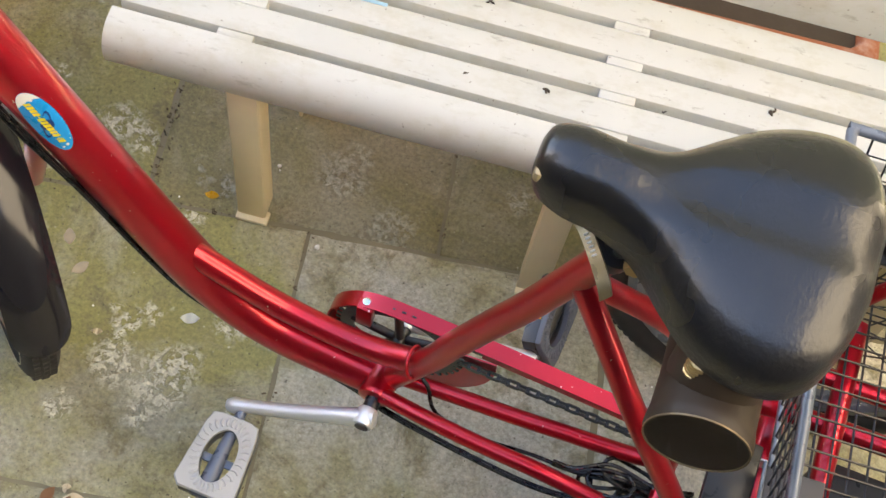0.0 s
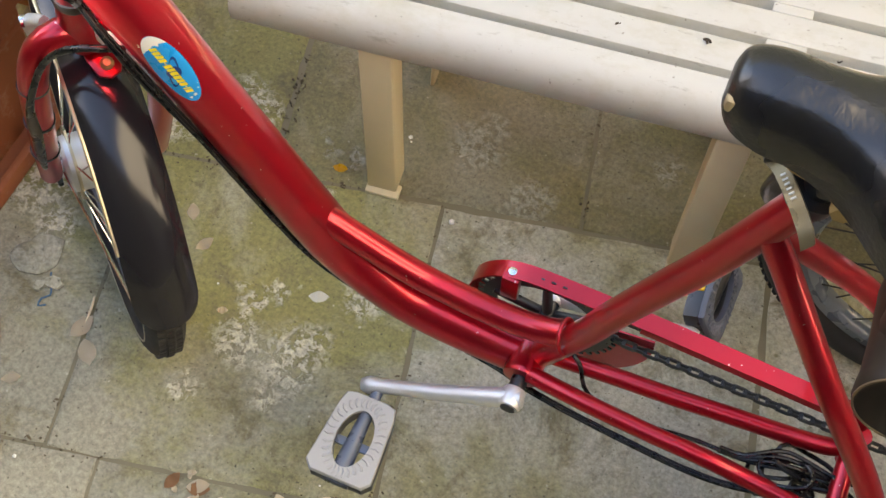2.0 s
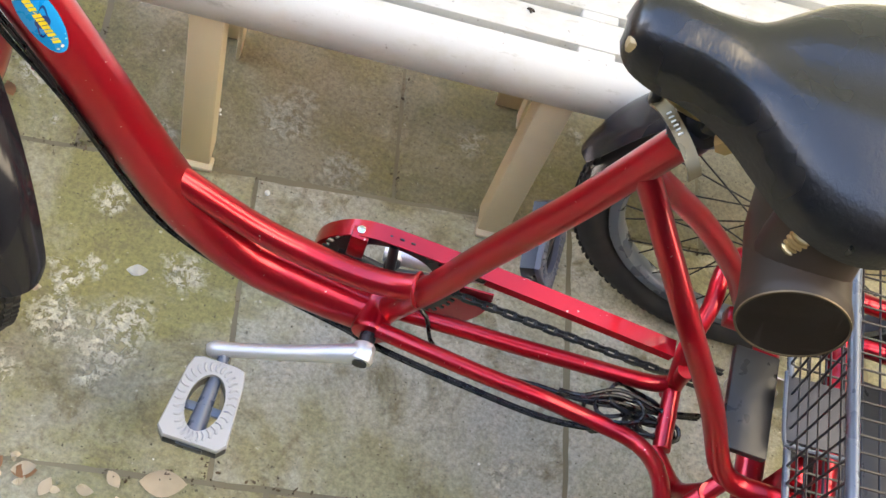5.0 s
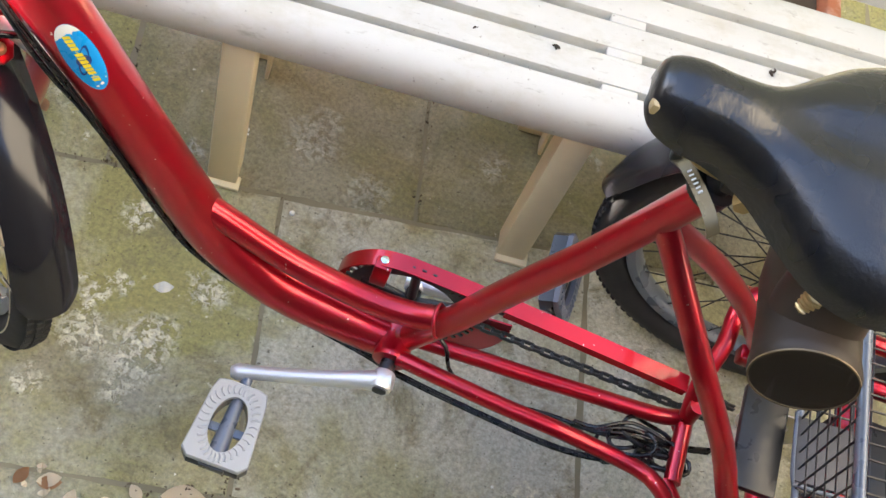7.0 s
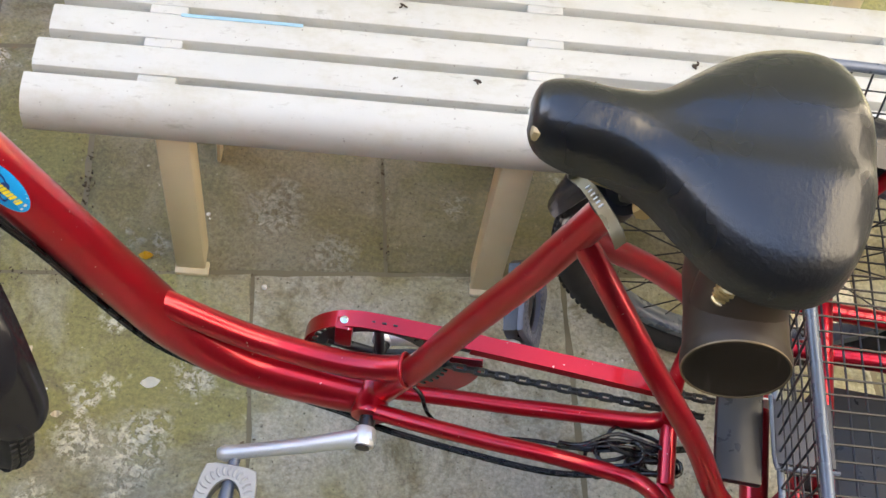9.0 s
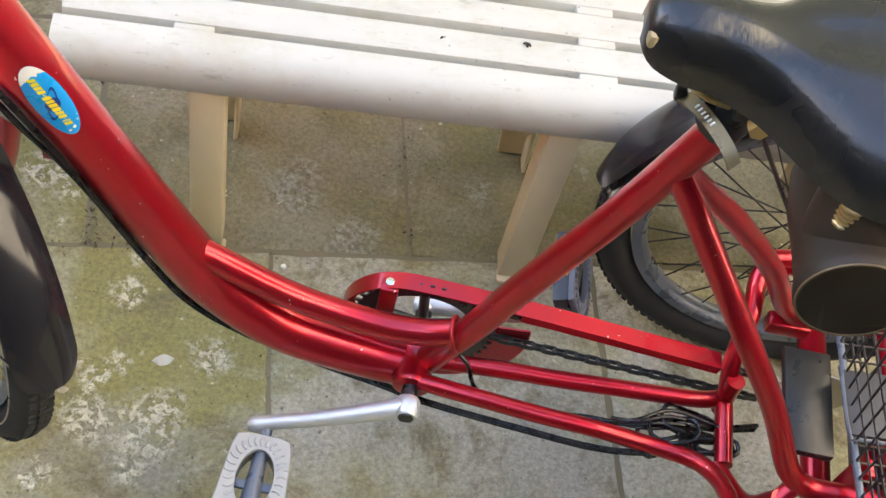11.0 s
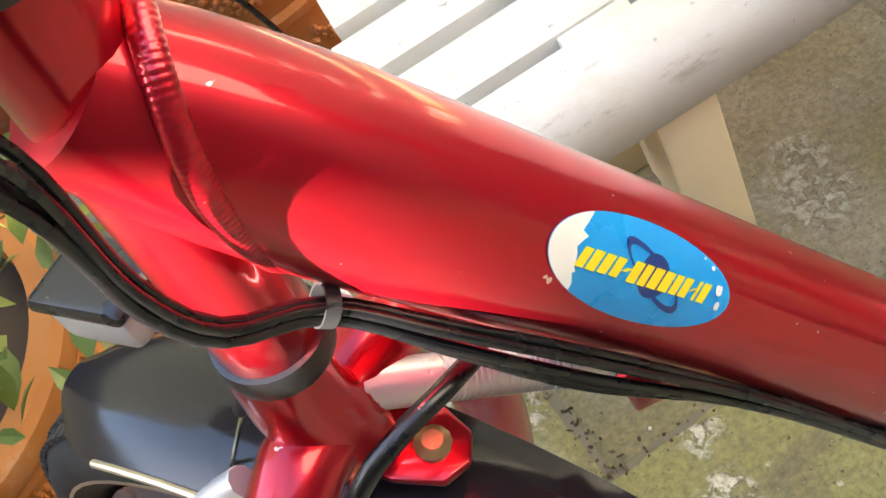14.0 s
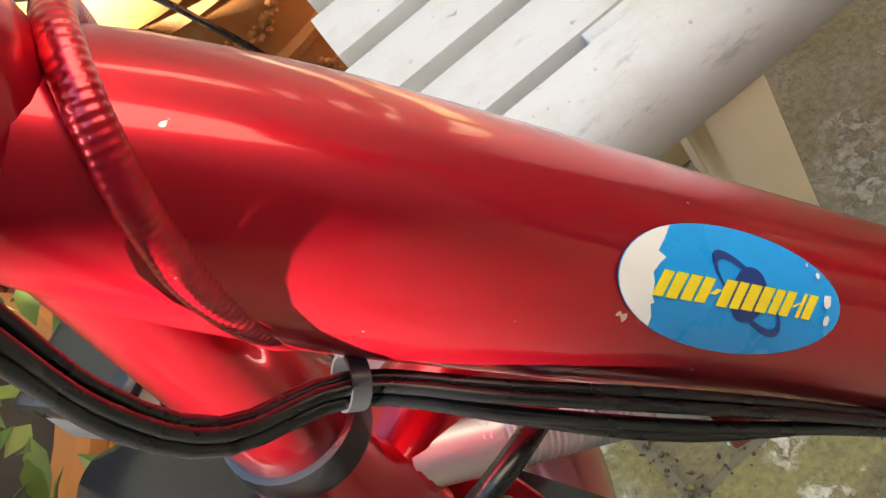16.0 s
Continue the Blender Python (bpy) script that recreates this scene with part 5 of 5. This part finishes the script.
def debris(at, size, seed):
    """A crumb of dry plant dirt."""
    rng = random.Random(seed)
    bm = bmesh.new()
    for k in range(5):
        a = rng.uniform(0, 6.28)
        p = Vector((rng.uniform(-0.4, 0.4) * size, rng.uniform(-0.4, 0.4) * size, size * 0.16))
        bmesh.ops.create_icosphere(bm, subdivisions=1, radius=size * rng.uniform(0.16, 0.30), matrix=Matrix.Translation(p) @ Matrix.Rotation(a, 4, "Z") @ Matrix.Diagonal((1.6, 0.7, 0.6, 1)))
    low = min(v.co.z for v in bm.verts)
    bmesh.ops.translate(bm, vec=(0, 0, -low), verts=bm.verts)
    ob = part("plant_debris", bm, SOIL)
    ob.matrix_world = pose(*at, 0, 0, seed * 40)
    tagged(ob, "dark crumb of plant dirt on the white bench", "debris", "crumbs on the bench")


for k, (x, y, size) in enumerate(CRUMBS):
    debris((x, y, 0.385), size, k)


def fallen_leaf(at, size, turn, seed, mat=DRY, label="dry curled fallen leaf on the concrete"):
    rng = random.Random(seed)
    bm = bmesh.new()
    n = 8
    rows = []
    for k in range(n + 1):
        t = k / n
        w = size * 0.30 * math.sin(math.pi * min(1, t * 1.02)) ** 0.8 + 0.0002
        x = size * (t - 0.5)
        lift = 0.002 + 0.06 * size * (2 * t - 1) ** 2 + rng.uniform(0, 0.002)
        rows.append([bm.verts.new((x, -w, lift + w * 0.10)), bm.verts.new((x, 0, lift + w * 0.16)), bm.verts.new((x, w, lift + w * 0.02))])
    for a, b in zip(rows, rows[1:]):
        for i in range(2):
            bm.faces.new((a[i], a[i + 1], b[i + 1], b[i]))
    bmesh.ops.solidify(bm, geom=bm.faces[:], thickness=0.0006)
    low = min(v.co.z for v in bm.verts)
    bmesh.ops.translate(bm, vec=(0, 0, -low + 0.0012), verts=bm.verts)
    ob = part("fallen_leaf", bm, mat)
    ob.matrix_world = pose(*at, 0, 0, turn)
    return tagged(ob, label, "leaf", "fallen leaves")


for i, (x, y, size, turn) in enumerate(((-0.172, -0.197, 0.050, 15), (-0.229, -0.211, 0.022, -40), (-0.332, -0.232, 0.026, 30), (-0.548, -0.131, 0.034, -50), (-0.573, -0.102, 0.034, 70), (-0.749, -0.079, 0.026, -60), (-0.482, 0.07, 0.024, 60), (-0.52, 0.108, 0.024, 120), (-0.415, -0.008, 0.014, 20), (-0.72, 0.16, 0.022, 50), (-0.70, 0.10, 0.018, 10), (-0.62, -0.20, 0.022, 33), (-0.30, -0.245, 0.022, 80), (-0.255, -0.235, 0.018, 10), (-0.789, 0.10, 0.026, 70))):
    fallen_leaf((x, y, 0), size * 1.15, turn, i)
rng = random.Random(12)
for i in range(9):
    fallen_leaf((rng.uniform(-0.36, -0.15), rng.uniform(-0.265, -0.215), 0), rng.uniform(0.009, 0.017), rng.uniform(0, 180), 60 + i)
for i, (x, y, size, turn) in enumerate(((-0.330, -0.235, 0.030, 20), (-0.365, -0.238, 0.026, 70), (-0.567, 0.258, 0.026, 130))):
    fallen_leaf((x, y, 0), size, turn, 80 + i, BROWN_LEAF, "brown dead leaf on the concrete")
fallen_leaf((-0.746, -0.049, 0), 0.026, 130, 90, YELLOW, "yellow fallen leaf on the concrete")
twig = tagged(part("twig", tube([(-0.579, -0.058, 0.0035), (-0.574, -0.075, 0.0042), (-0.571, -0.096, 0.0032)], [0.0012, 0.0022, 0.0010], 8), DRY), "dry pale twig lying on the concrete", "twig")
string = tagged(part("blue_string", tube([(-0.650, -0.050, 0.003), (-0.644, -0.062, 0.0035), (-0.638, -0.070, 0.003), (-0.634, -0.080, 0.0035), (-0.642, -0.088, 0.003), (-0.641, -0.099, 0.003), (-0.632, -0.094, 0.0036)], 0.0013, 8), plain("faded_blue_twine", (0.08, 0.17, 0.28), 0.8, 0, 0.4, 200, 0.3)), "scrap of faded blue twine on the concrete", "string")
fallen_leaf((-0.306, 0.060, 0), 0.028, 20, 40, PETAL, "pale curled petal on the concrete")
fallen_leaf((-0.364, 0.252, 0), 0.022, 10, 41, YELLOW, "yellow fallen leaf on the concrete")


def pebbles():
    rng = random.Random(8)
    for k in range(46):
        x, y = (-0.187, 0.234) if k == 0 else (rng.uniform(-0.95, 0.35), rng.uniform(-0.3, 0.6))
        r = 0.004 if k == 0 else rng.uniform(0.0012, 0.0032)
        bm = bmesh.new()
        bmesh.ops.create_icosphere(bm, subdivisions=2, radius=r)
        for v in bm.verts:
            v.co *= 1 + 0.25 * noise.noise(v.co * 300 + Vector((k, 0, 0)))
            v.co.z *= 0.7
        low = min(v.co.z for v in bm.verts)
        bmesh.ops.translate(bm, vec=(x, y, -low + 0.0008), verts=bm.verts)
        tagged(part("pebble", bm, PETAL if k % 3 == 0 else CONCRETE), "small pale pebble lying on the concrete", "pebble", "loose pebbles")


pebbles()


def chip(at, size, turn, seed):
    """A flat broken flake of the old cement skim."""
    rng = random.Random(seed)
    n = 14
    bm = bmesh.new()
    rim = [(size * (0.5 + rng.uniform(-0.09, 0.09)) * math.cos(2 * math.pi * k / n), size * (0.40 + rng.uniform(-0.08, 0.08)) * math.sin(2 * math.pi * k / n)) for k in range(n)]
    rings = [[bm.verts.new((x * f, y * f, z)) for x, y in rim] for f, z in ((1.0, 0.0005), (1.0, 0.003), (0.9, 0.0052), (0.4, 0.0056))]
    for a, b in zip(rings, rings[1:]):
        for k in range(n):
            bm.faces.new((a[k], a[(k + 1) % n], b[(k + 1) % n], b[k]))
    bm.faces.new(rings[0][::-1])
    bm.faces.new(rings[-1])
    ob = part("cement_flake", bm, PALE_CONCRETE)
    ob.matrix_world = pose(*at, 0, 0, turn)
    tagged(ob, "flat broken flake of grey cement on the concrete", "flake", "cement flakes")


chip((-0.680, -0.033, 0), 0.075, 40, 1)
chip((-0.640, -0.062, 0), 0.026, 10, 2)
chip((-0.655, -0.072, 0), 0.018, 70, 3)


# ---- unseen walls added round the scene to shape the light ----
def wall(name, at, size, label, material=PLASTER):
    bm = block(size, at, 0.0)
    return tagged(part(name, bm, material, label=label), category="wall", kind="structure")


# Unseen: pale east wall bounces sun; dark north and south walls limit the sky.
wall("unseen_wall_east", (2.4, 0.0, 3.0), (0.2, 4.6, 6.0), "unseen plaster wall added to bounce sunlight", PLASTER)
wall("unseen_wall_north", (0.0, 2.2, 1.75), (5.4, 0.2, 3.5), "unseen dark wall added to limit the sky", DARK_WALL)
wall("unseen_wall_south", (0.0, -2.1, 1.6), (5.4, 0.2, 3.2), "unseen dark wall added to limit the sky", DARK_WALL)


def unseen_west_wall():
    """Unseen high wall, its small slot and low step placed to shape sun patches."""
    bm = block((0.06, 1.11, 5.0), (-2.53, -1.545, 2.5), 0.0)
    # slot between these two blocks lets sun onto the head tube
    block((0.06, 0.07, 1.89), (-2.53, -0.955, 0.945), 0.0, None, bm)
    block((0.06, 0.07, 2.965), (-2.53, -0.955, 3.5175), 0.0, None, bm)
    block((0.06, 0.50, 5.0), (-2.53, -0.67, 2.5), 0.0, None, bm)
    block((0.06, 2.52, 1.45), (-2.53, 0.84, 0.725), 0.0, None, bm)
    tagged(part("unseen_wall_west", bm, PLASTER, label="unseen plaster wall added with a slot and low step to shape the sun"), category="wall", kind="structure")


unseen_west_wall()
